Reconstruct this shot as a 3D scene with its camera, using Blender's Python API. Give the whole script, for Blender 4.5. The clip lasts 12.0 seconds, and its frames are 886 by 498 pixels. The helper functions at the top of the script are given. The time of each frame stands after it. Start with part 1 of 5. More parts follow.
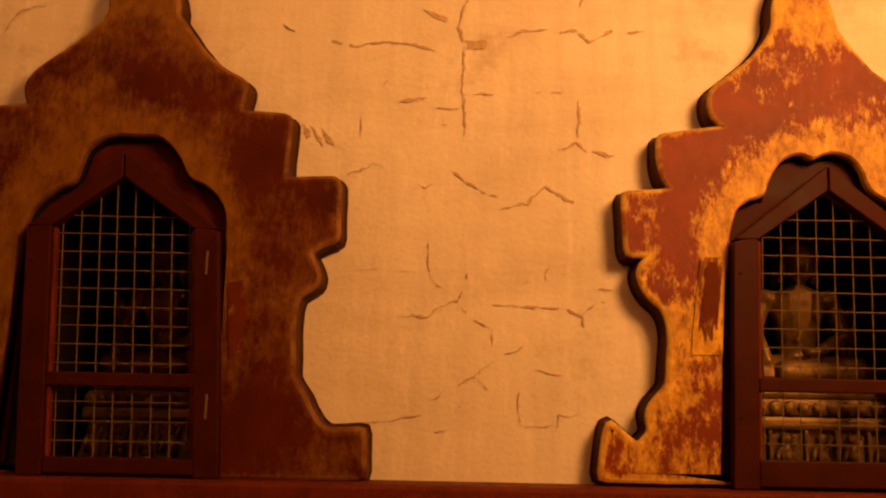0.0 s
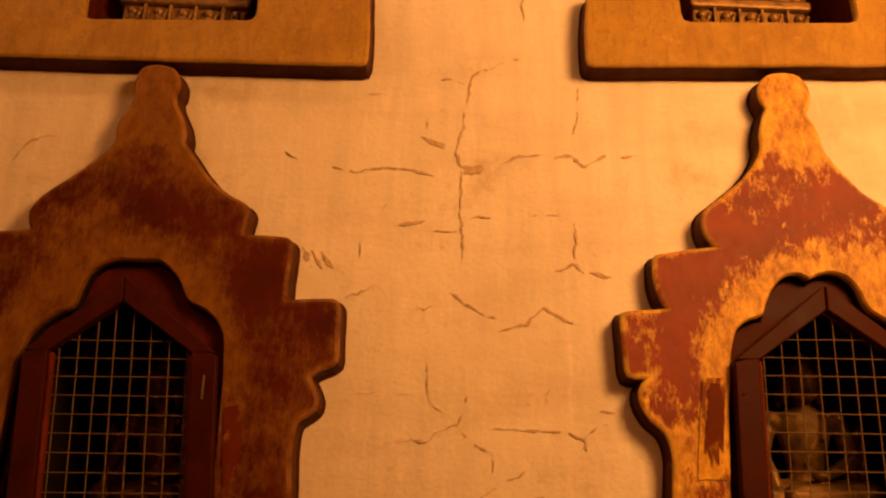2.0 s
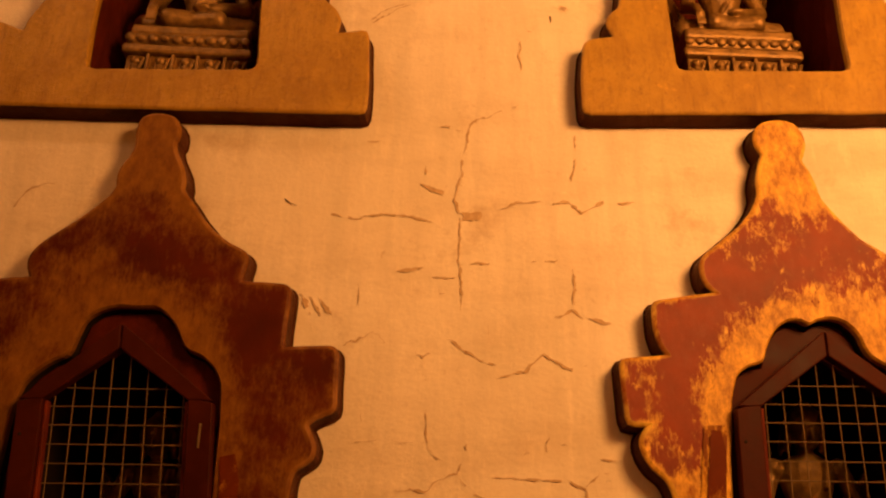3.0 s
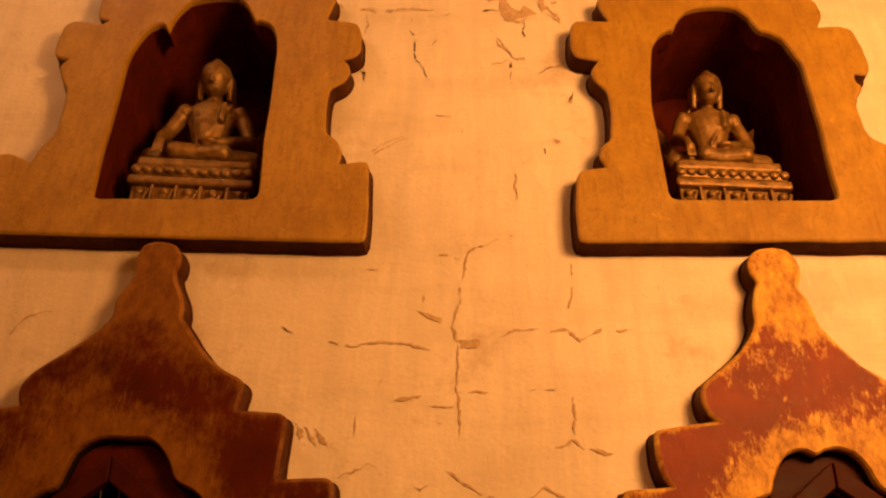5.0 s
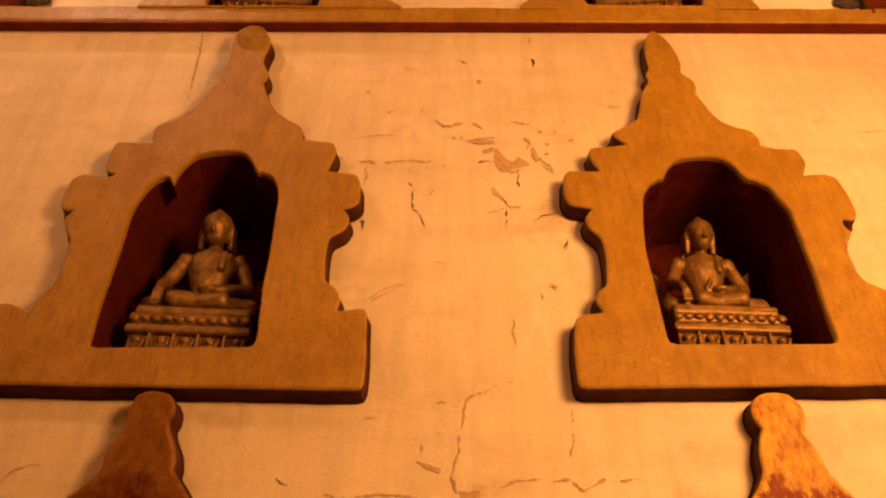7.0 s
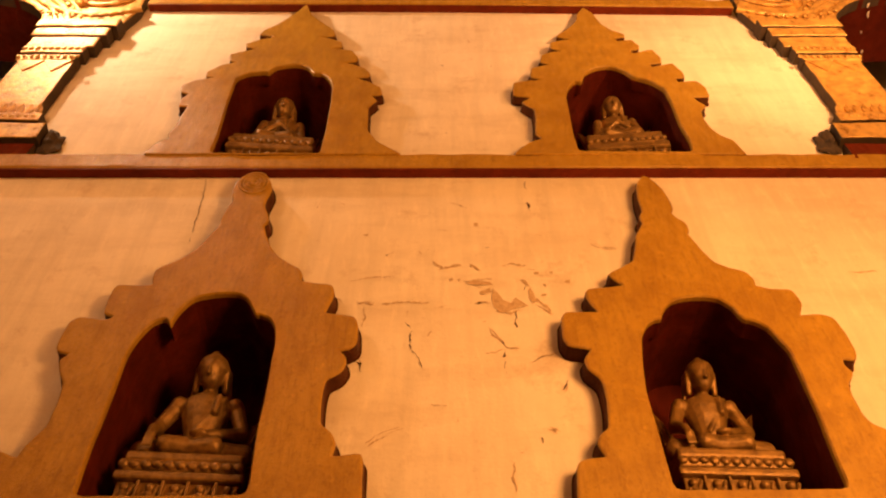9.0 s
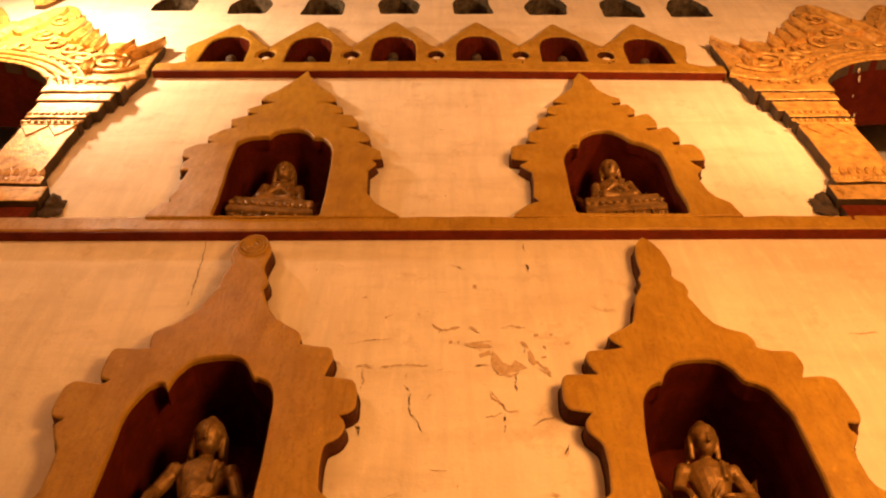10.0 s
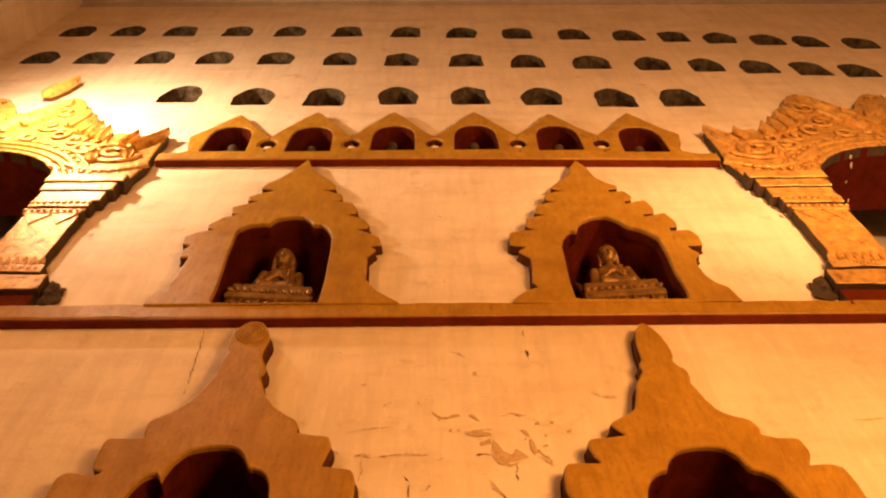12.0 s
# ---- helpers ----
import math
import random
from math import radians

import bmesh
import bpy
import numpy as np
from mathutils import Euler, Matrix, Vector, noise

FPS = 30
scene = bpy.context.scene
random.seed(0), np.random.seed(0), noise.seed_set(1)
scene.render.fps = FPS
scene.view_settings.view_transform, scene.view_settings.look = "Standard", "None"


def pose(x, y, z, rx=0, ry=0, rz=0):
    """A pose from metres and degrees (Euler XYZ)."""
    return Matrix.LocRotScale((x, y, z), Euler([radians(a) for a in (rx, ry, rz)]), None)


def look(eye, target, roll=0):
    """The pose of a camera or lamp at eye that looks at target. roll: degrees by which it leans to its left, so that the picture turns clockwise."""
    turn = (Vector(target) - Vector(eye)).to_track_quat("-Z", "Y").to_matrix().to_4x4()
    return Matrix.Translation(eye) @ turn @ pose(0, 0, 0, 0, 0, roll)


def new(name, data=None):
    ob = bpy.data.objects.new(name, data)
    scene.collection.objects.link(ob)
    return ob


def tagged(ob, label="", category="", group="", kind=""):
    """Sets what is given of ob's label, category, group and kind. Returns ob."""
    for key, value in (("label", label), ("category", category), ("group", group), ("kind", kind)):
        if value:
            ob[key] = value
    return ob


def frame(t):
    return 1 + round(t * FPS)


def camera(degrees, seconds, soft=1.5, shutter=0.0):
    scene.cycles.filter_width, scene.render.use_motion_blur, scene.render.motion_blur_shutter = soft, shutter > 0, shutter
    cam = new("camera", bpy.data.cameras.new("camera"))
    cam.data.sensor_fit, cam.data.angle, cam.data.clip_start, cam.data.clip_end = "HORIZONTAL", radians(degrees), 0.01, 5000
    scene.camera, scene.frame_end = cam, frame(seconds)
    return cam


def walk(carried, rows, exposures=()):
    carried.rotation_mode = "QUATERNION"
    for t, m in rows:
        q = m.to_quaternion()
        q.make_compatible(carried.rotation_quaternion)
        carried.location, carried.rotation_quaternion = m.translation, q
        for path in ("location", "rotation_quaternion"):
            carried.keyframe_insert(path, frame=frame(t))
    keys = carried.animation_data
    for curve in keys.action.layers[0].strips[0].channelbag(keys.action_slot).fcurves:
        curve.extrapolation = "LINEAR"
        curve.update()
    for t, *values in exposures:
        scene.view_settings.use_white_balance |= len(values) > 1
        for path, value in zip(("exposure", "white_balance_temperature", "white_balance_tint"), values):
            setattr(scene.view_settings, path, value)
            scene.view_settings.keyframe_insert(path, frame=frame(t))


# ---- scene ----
cam = camera(55.19, 12.0, soft=2.1)
EYE = (0.0, -2.6, 1.6)


def aim(yaw, pitch, roll):
    """A pose of the tripod head: it turns left, tilts up and leans."""
    return pose(*EYE, 0, 0, yaw) @ pose(0, 0, 0, 90 + pitch) @ pose(0, 0, 0, 0, 0, roll)


PATH = [
    (0, aim(0.056, 11.621, 1.186)),
    (0.5, aim(0.068, 13.234, 1.150)),
    (1, aim(0.105, 15.364, 1.052)),
    (1.5, aim(0.130, 17.569, 0.957)),
    (2, aim(0.112, 19.843, 0.812)),
    (2.5, aim(0.083, 21.479, 0.734)),
    (4.5, aim(0.005, 28.831, 0.594)),
    (5, aim(0.004, 31.578, 0.579)),
    (5.5, aim(-0.002, 34.410, 0.479)),
    (6, aim(0.011, 36.602, 0.392)),
    (6.5, aim(-0.029, 39.015, 0.310)),
    (7, aim(-0.103, 41.433, 0.091)),
    (9, aim(-0.341, 50.953, -0.296)),
    (9.5, aim(-0.412, 52.892, -0.491)),
    (10, aim(-0.491, 55.149, -0.556)),
    (10.5, aim(-0.543, 56.649, -0.666)),
    (11, aim(-0.584, 58.112, -0.818)),
    (11.5, aim(-0.681, 59.574, -0.928)),
    (12, aim(-0.765, 60.968, -1.037)),
]
walk(cam, PATH, exposures=[(0.0, 0.0), (12.0, 0.0)])

# ---- light ----
world = bpy.data.worlds.new("world")
scene.world = world
world.use_nodes = True
world.node_tree.nodes["Background"].inputs[0].default_value = (1.0, 0.5, 0.2, 1)
world.node_tree.nodes["Background"].inputs[1].default_value = 0.0


def lamp(name, eye, target, watts, size, cone, blend, colour):
    """A spot lamp on the side of the corridor that the camera stands at."""
    data = bpy.data.lights.new(name, "SPOT")
    data.energy, data.color, data.shadow_soft_size = watts, colour, size
    data.spot_size, data.spot_blend = radians(cone), blend
    ob = new(name, data)
    ob.matrix_world = look(eye, target)
    return ob


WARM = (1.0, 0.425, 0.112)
# soft lamp added for light from the right and bounce off the facing wall
lamp("soft_fill_low", (2.3, -2.8, 3.6), (1.0, 0, 3.75), 640, 0.60, 140, 0.9, WARM)
lamp("floodlight_right", (2.9, -2.2, 6.1), (2.5, 0, 8.9), 540, 0.20, 146, 0.8, (1.0, 0.475, 0.18))
lamp("floodlight_left", (-3.15, -0.93, 8.3), (-2.75, 0, 8.4), 375, 0.10, 168, 0.5, (1.0, 0.65, 0.39))
# weak lamp added only to brighten the left wall, no known fitting
lamp("left_wall_fill", (-2.8, -2.3, 6.0), (-2.0, 0, 6.0), 95, 0.20, 160, 0.7, (1.0, 0.49, 0.20))

# ---- materials ----
def material(name, rough=0.7, metal=0.0):
    m = bpy.data.materials.new(name)
    m.use_nodes = True
    nt = m.node_tree
    b = nt.nodes["Principled BSDF"]
    b.inputs["Roughness"].default_value, b.inputs["Metallic"].default_value = rough, metal
    geo = nt.nodes.new("ShaderNodeNewGeometry")
    return m, nt, b, geo.outputs["Position"]


def noise_at(nt, at, scale, detail=4.0, stretch=(1, 1, 1), rough=0.6):
    mp = nt.nodes.new("ShaderNodeMapping")
    mp.inputs["Scale"].default_value = stretch
    nt.links.new(at, mp.inputs["Vector"])
    n = nt.nodes.new("ShaderNodeTexNoise")
    n.inputs["Scale"].default_value, n.inputs["Detail"].default_value = scale, detail
    n.inputs["Roughness"].default_value = rough
    nt.links.new(mp.outputs[0], n.inputs["Vector"])
    return n.outputs["Fac"]


def ramp(nt, fac, *stops):
    r = nt.nodes.new("ShaderNodeValToRGB")
    e = r.color_ramp.elements
    while len(e) < len(stops):
        e.new(0.5)
    for s, (p, c) in zip(e, stops):
        s.position, s.color = p, (*c, 1) if isinstance(c, tuple) else (c, c, c, 1)
    nt.links.new(fac, r.inputs[0])
    return r.outputs[0]


def mix(nt, fac, a, b, how="MIX"):
    m = nt.nodes.new("ShaderNodeMix")
    m.data_type, m.blend_type = "RGBA", how
    for sock, v in ((m.inputs[0], fac), (m.inputs[6], a), (m.inputs[7], b)):
        if isinstance(v, bpy.types.NodeSocket):
            nt.links.new(v, sock)
        elif isinstance(v, tuple):
            sock.default_value = (*v, 1)
        else:
            sock.default_value = v
    return m.outputs[2]


def bump(nt, b, height, strength, distance):
    n = nt.nodes.new("ShaderNodeBump")
    n.inputs["Strength"].default_value, n.inputs["Distance"].default_value = strength, distance
    nt.links.new(height, n.inputs["Height"])
    nt.links.new(n.outputs[0], b.inputs["Normal"])


def plaster_material(name, light, dark, stain):
    """Old limewash: clouded, streaked downwards, with rubbed brown stains."""
    m, nt, b, at = material(name, 0.75)
    cloud = noise_at(nt, at, 0.9, 7, (1, 1, 1), 0.66)
    c = ramp(nt, cloud, (0.32, dark), (0.60, light))
    smear = noise_at(nt, at, 1.6, 6, (0.7, 0.7, 2.6), 0.65)
    c = mix(nt, ramp(nt, smear, (0.48, 0.0), (0.68, 0.8)), c, tuple(0.80 * v + 0.2 * w for v, w in zip(dark, stain)))
    rub = noise_at(nt, at, 7, 6, (3.0, 3.0, 0.8), 0.7)
    c = mix(nt, ramp(nt, rub, (0.52, 0.0), (0.72, 0.5)), c, tuple(min(1, 1.12 * v) for v in light))
    streak = noise_at(nt, at, 2.2, 5, (4.5, 4.5, 0.5))
    c = mix(nt, ramp(nt, streak, (0.45, 0.0), (0.75, 0.5)), c, tuple(0.82 * v for v in dark))
    spots = noise_at(nt, at, 3.1, 8, (1, 1, 1), 0.72)
    c = mix(nt, ramp(nt, spots, (0.565, 0.0), (0.70, 0.62)), c, stain)
    dust = noise_at(nt, at, 26, 6, (1, 1, 1), 0.75)
    c = mix(nt, ramp(nt, dust, (0.58, 0.0), (0.74, 0.42)), c, stain)
    nt.links.new(c, b.inputs["Base Color"])
    fine = noise_at(nt, at, 60, 6)
    wave = noise_at(nt, at, 5, 4)
    bump(nt, b, mix(nt, 0.3, wave, fine), 0.35, 0.02)
    return m


def paint_material(name, base, second, dirt, wear=0.55, rough=0.5, fine=0.35):
    """Brushed paint on plaster: two tones, dirt in blotches, brush marks running down, small glints painted in as
    brighter spots.
    """
    m, nt, b, at = material(name, rough)
    blot = noise_at(nt, at, 4.5, 7, (1, 1, 1), 0.68)
    c = ramp(nt, blot, (wear - 0.12, base), (wear + 0.08, second))
    brush = noise_at(nt, at, 7, 5, (2.2, 2.2, 0.9), 0.65)
    c = mix(nt, ramp(nt, brush, (0.45, 0.0), (0.75, 0.4)), c, dirt)
    streak = noise_at(nt, at, 16, 7, (3.2, 3.2, 0.55), 0.72)
    c = mix(nt, ramp(nt, streak, (0.50, 0.0), (0.70, 0.55)), c, dirt)
    glint = noise_at(nt, at, 11, 8, (1, 1, 1), 0.8)
    c = mix(nt, ramp(nt, glint, (0.58, 0.0), (0.70, 0.65)), c, tuple(min(1, 1.55 * v) for v in base))
    grit = noise_at(nt, at, 55, 6, (1, 1, 1), 0.8)
    c = mix(nt, ramp(nt, grit, (0.52, 0.0), (0.70, fine)), c, dirt)
    nt.links.new(c, b.inputs["Base Color"])
    nt.links.new(ramp(nt, brush, (0.3, rough - 0.14), (0.7, rough + 0.2)), b.inputs["Roughness"])
    bump(nt, b, mix(nt, 0.45, blot, mix(nt, 0.5, streak, grit)), 0.6, 0.022)
    return m


def worn_red_material(name, gold, red, light, amount, bare_foot, axis, soft=0.025):
    """Red lead paint rubbed through to ochre in ragged patches."""
    m, nt, b, at = material(name, 0.42)
    big = noise_at(nt, at, 2.6, 9, (1, 1, 1), 0.62)
    gritty = noise_at(nt, at, 30, 8, (1.6, 1.6, 0.7), 0.8)
    mask = mix(nt, 0.36, big, gritty)
    # the finial, and on one niche the foot, kept their ochre
    sep = nt.nodes.new("ShaderNodeSeparateXYZ")
    nt.links.new(at, sep.inputs[0])
    high = nt.nodes.new("ShaderNodeMapRange")
    for key, v in (("From Min", 2.70), ("From Max", 2.95), ("To Max", 0.16)):
        high.inputs[key].default_value = v
    nt.links.new(sep.outputs[2], high.inputs["Value"])
    low = nt.nodes.new("ShaderNodeMapRange")
    for key, v in (("From Min", 2.30), ("From Max", 2.02), ("To Max", bare_foot)):
        low.inputs[key].default_value = v
    nt.links.new(sep.outputs[2], low.inputs["Value"])
    less = nt.nodes.new("ShaderNodeMath")
    less.operation = "SUBTRACT"
    nt.links.new(mask, less.inputs[0])
    nt.links.new(high.outputs[0], less.inputs[1])
    less2 = nt.nodes.new("ShaderNodeMath")
    less2.operation = "SUBTRACT"
    nt.links.new(less.outputs[0], less2.inputs[0])
    nt.links.new(low.outputs[0], less2.inputs[1])
    # an ochre border runs round the arch
    off = nt.nodes.new("ShaderNodeMapping")
    off.inputs["Location"].default_value = (-axis, 0, -2.10 * 0.9)
    off.inputs["Scale"].default_value = (1, 0, 0.9)
    nt.links.new(at, off.inputs["Vector"])
    far = nt.nodes.new("ShaderNodeVectorMath")
    far.operation = "LENGTH"
    nt.links.new(off.outputs[0], far.inputs[0])
    rim = nt.nodes.new("ShaderNodeMapRange")
    for key, v in (("From Min", 0.44), ("From Max", 0.32), ("To Max", 0.13)):
        rim.inputs[key].default_value = v
    nt.links.new(far.outputs["Value"], rim.inputs["Value"])
    less3 = nt.nodes.new("ShaderNodeMath")
    less3.operation = "SUBTRACT"
    nt.links.new(less2.outputs[0], less3.inputs[0])
    nt.links.new(rim.outputs[0], less3.inputs[1])
    # and another along the outer edge
    edge = nt.nodes.new("ShaderNodeAttribute")
    edge.attribute_name = "edge_paint"
    less4 = nt.nodes.new("ShaderNodeMath")
    less4.operation = "MULTIPLY_ADD"
    less4.inputs[1].default_value = -0.05
    nt.links.new(edge.outputs["Fac"], less4.inputs[0])
    nt.links.new(less3.outputs[0], less4.inputs[2])
    k = ramp(nt, less4.outputs[0], (amount - soft, 0.0), (amount + soft, 1.0))
    g = ramp(nt, noise_at(nt, at, 17, 8, (1.5, 1.5, 0.8), 0.78), (0.38, gold), (0.66, light))
    r = ramp(nt, noise_at(nt, at, 7, 6), (0.3, tuple(0.6 * v for v in red)), (0.7, red))
    c = mix(nt, k, g, r)
    # pale patches on the very edge: rubbed paint with the bevel's highlight painted in
    edge_highlight = mix(nt, 1.0, ramp(nt, edge.outputs["Fac"], (0.80, 0.0), (1.0, 1.0)), ramp(nt, noise_at(nt, at, 9, 6), (0.42, 0.0), (0.66, 0.45)), "MULTIPLY")
    c = mix(nt, edge_highlight, c, tuple(min(1, 1.5 * v + 0.05) for v in light))
    nt.links.new(c, b.inputs["Base Color"])
    nt.links.new(ramp(nt, gritty, (0.3, 0.32), (0.7, 0.6)), b.inputs["Roughness"])
    bump(nt, b, mask, 0.5, 0.012)
    return m


def plain_material(name, a, c, scale, rough, metal=0.0, depth=0.006):
    m, nt, b, at = material(name, rough, metal)
    n = noise_at(nt, at, scale, 7, (1, 1, 1), 0.7)
    nt.links.new(ramp(nt, n, (0.3, a), (0.7, c)), b.inputs["Base Color"])
    nt.links.new(ramp(nt, n, (0.25, max(rough - 0.15, 0.1)), (0.75, rough + 0.15)), b.inputs["Roughness"])
    bump(nt, b, n, 0.4, depth)
    return m


PLASTER = plaster_material("limewashed_plaster", (0.86, 0.74, 0.58), (0.71, 0.59, 0.43), (0.50, 0.34, 0.20))
# the limewash again, with the vault's and chamber's dimness put into its tones
PLASTER_SHADED = plaster_material("shaded_plaster", (0.55, 0.50, 0.42), (0.42, 0.37, 0.30), (0.25, 0.19, 0.12))
OCHRE = paint_material("ochre_gold_paint", (0.46, 0.255, 0.024), (0.37, 0.19, 0.015), (0.22, 0.098, 0.008), rough=0.42, fine=0.7)
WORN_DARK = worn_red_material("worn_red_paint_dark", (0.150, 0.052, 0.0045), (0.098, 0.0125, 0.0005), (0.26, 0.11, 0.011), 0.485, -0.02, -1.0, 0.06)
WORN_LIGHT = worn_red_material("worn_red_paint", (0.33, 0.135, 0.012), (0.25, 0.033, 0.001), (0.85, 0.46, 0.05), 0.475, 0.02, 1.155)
MAROON = paint_material("maroon_recess_paint", (0.105, 0.013, 0.004), (0.07, 0.009, 0.003), (0.03, 0.005, 0.002), rough=0.6)
RED = paint_material("red_trim_paint", (0.16, 0.022, 0.004), (0.11, 0.014, 0.003), (0.06, 0.009, 0.002))
WOOD = plain_material("red_brown_door_paint", (0.030, 0.0040, 0.0008), (0.062, 0.0085, 0.0012), 9, 0.5)
WIRE = plain_material("brass_wire", (0.14, 0.085, 0.032), (0.22, 0.14, 0.06), 40, 0.5, 0.2)
GILT = plain_material("tarnished_gilt", (0.11, 0.055, 0.012), (0.38, 0.21, 0.048), 18, 0.40, 0.45, 0.016)
GILT_BRIGHT = plain_material("ochre_gilt_stucco", (0.30, 0.13, 0.022), (0.86, 0.52, 0.13), 13, 0.34, 0.25, 0.03)
# near-black for screws, and for shade painted inside the door hollows
BLACK = plain_material("shade_and_screw_black", (0.012, 0.008, 0.006), (0.03, 0.018, 0.01), 8, 0.8)
# mottled plaster with the small hollows' shade painted in as near-black
RECESS_SHADE = plain_material("recess_shade_plaster", (0.008, 0.006, 0.004), (0.17, 0.125, 0.075), 12, 0.85, 0.0, 0.02)
CRACK = plain_material("bared_brown_render", (0.42, 0.265, 0.135), (0.66, 0.48, 0.29), 45, 0.85)
CRACK_DARK = plain_material("dark_crack", (0.07, 0.035, 0.014), (0.16, 0.09, 0.035), 30, 0.9)
STONE = plain_material("red_floor_tile", (0.20, 0.09, 0.05), (0.30, 0.14, 0.08), 5, 0.5)
# rough mortar, darkened so that arch sides carry their shade in the colour
MORTAR_SHADE = plain_material("mortar_and_side_shade", (0.026, 0.014, 0.006), (0.085, 0.050, 0.024), 18, 0.85, 0.0, 0.02)
# brown side paint, with side shade and contact shade put into the colour
EDGE = paint_material("brown_edge_paint_with_shade", (0.10, 0.034, 0.011), (0.065, 0.020, 0.007), (0.035, 0.012, 0.005))
GOLD_PATCH = worn_red_material("bright_ochre_patch", (0.44, 0.20, 0.018), (0.22, 0.06, 0.006), (0.86, 0.47, 0.05), 0.52, 0.0, 9.0)
RED_PATCH = worn_red_material("dark_scraped_patch", (0.20, 0.06, 0.006), (0.15, 0.024, 0.001), (0.45, 0.20, 0.02), 0.43, 0.0, 9.0)
for matte, gloss in ((WOOD, 0.08), (MAROON, 0.06), (RED, 0.12), (EDGE, 0.06), (RECESS_SHADE, 0.05), (WIRE, 0.2), (WORN_DARK, 0.1), (WORN_LIGHT, 0.25), (BLACK, 0.05), (OCHRE, 0.34), (GOLD_PATCH, 0.1), (RED_PATCH, 0.08)):
    matte.node_tree.nodes["Principled BSDF"].inputs["Specular IOR Level"].default_value = gloss


# ---- building helpers ----
from mathutils.geometry import tessellate_polygon


def part(name, bm, mat, parent=None, label="", smooth=False):
    """Links a bmesh as one mesh object, under a thing or a part if one is given."""
    me = bpy.data.meshes.new(name)
    bmesh.ops.recalc_face_normals(bm, faces=bm.faces[:])
    bm.to_mesh(me)
    bm.free()
    me.materials.append(mat)
    if smooth:
        for p in me.polygons:
            p.use_smooth = True
    ob = new(name, me)
    if parent:
        ob.parent = parent
    if label:
        ob["label"] = label
    return ob


def thing(name, label, category, group="", kind="", at=(0, 0, 0)):
    ob = new(name)
    ob.location = at
    ob.empty_display_size = 0.1
    return tagged(ob, label, category, group, kind)


def area2(loop):
    return sum(a[0] * b[1] - b[0] * a[1] for a, b in zip(loop, loop[1:] + loop[:1]))


def ccw(loop):
    return loop if area2(loop) > 0 else loop[::-1]


def offset(loop, d):
    """The loop (counter-clockwise) moved outwards by d."""
    out = []
    n = len(loop)
    for i in range(n):
        a, b, c = Vector(loop[i - 1]), Vector(loop[i]), Vector(loop[(i + 1) % n])
        u, v = (b - a), (c - b)
        if u.length < 1e-6 or v.length < 1e-6:
            out.append(tuple(b))
            continue
        u.normalize(), v.normalize()
        n1, n2 = Vector((u.y, -u.x)), Vector((v.y, -v.x))
        m = n1 + n2
        if m.length < 0.3:
            m = n1.copy()
            k = 1.0
        else:
            m.normalize()
            k = 1 / max(m.dot(n1), 0.6)
        out.append(tuple(b + m * d * k))
    return out


def hull(loop):
    """The convex outline round a loop, counter-clockwise."""
    pts = sorted(set(loop))
    sides = []
    for row in (pts, pts[::-1]):
        chain = []
        for p in row:
            while len(chain) > 1 and (chain[-1][0] - chain[-2][0]) * (p[1] - chain[-2][1]) - (chain[-1][1] - chain[-2][1]) * (p[0] - chain[-2][0]) <= 0:
                chain.pop()
            chain.append(p)
        sides += chain[:-1]
    return sides


def softened(loop, reach=0.016):
    """The loop with each corner cut to a small curve."""
    out = []
    n = len(loop)
    for i in range(n):
        a, b, c = Vector(loop[i - 1]), Vector(loop[i]), Vector(loop[(i + 1) % n])
        p = b.lerp(a, min(0.38, reach / max((a - b).length, 1e-6)))
        q = b.lerp(c, min(0.38, reach / max((c - b).length, 1e-6)))
        out += [tuple(p), tuple((p + 2 * b + q) / 4), tuple(q)]
    return out


def rough_loop(loop, step, wobble, seed):
    """Cuts a loop's sides into short pieces and lets them waver, as worked by hand."""
    rnd = random.Random(seed)
    out = []
    n = len(loop)
    for i in range(n):
        a, b = Vector(loop[i]), Vector(loop[(i + 1) % n])
        k = max(1, int((b - a).length / step))
        for j in range(k):
            p = a.lerp(b, j / k)
            w = wobble * (0.5 if j == 0 else 1)
            q = noise.noise(Vector((p.x * 6 + seed, p.y * 6, seed * 1.7)))
            r = noise.noise(Vector((p.x * 6, p.y * 6 + seed, 9 + seed)))
            out.append((p.x + w * q + rnd.uniform(-0.2, 0.2) * w, p.y + w * r + rnd.uniform(-0.2, 0.2) * w))
    return out


def fill(bm, loops, y, flip=False):
    """Fills an outline and its holes in the plane y. Returns the vertices, loop by loop."""
    made = [[bm.verts.new((x, y, z)) for x, z in lp] for lp in loops]
    flat = [v for lp in made for v in lp]
    for tri in tessellate_polygon([[Vector((x, z, 0)) for x, z in lp] for lp in loops]):
        try:
            bm.faces.new([flat[i] for i in tri])
        except ValueError:
            pass
    return made


def skirt(bm, a, b, slot=0):
    for i in range(len(a)):
        j = (i + 1) % len(a)
        try:
            bm.faces.new((a[i], a[j], b[j], b[i])).material_index = slot
        except ValueError:
            pass


def ring_at(bm, loop, y):
    return [bm.verts.new((x, y, z)) for x, z in loop]


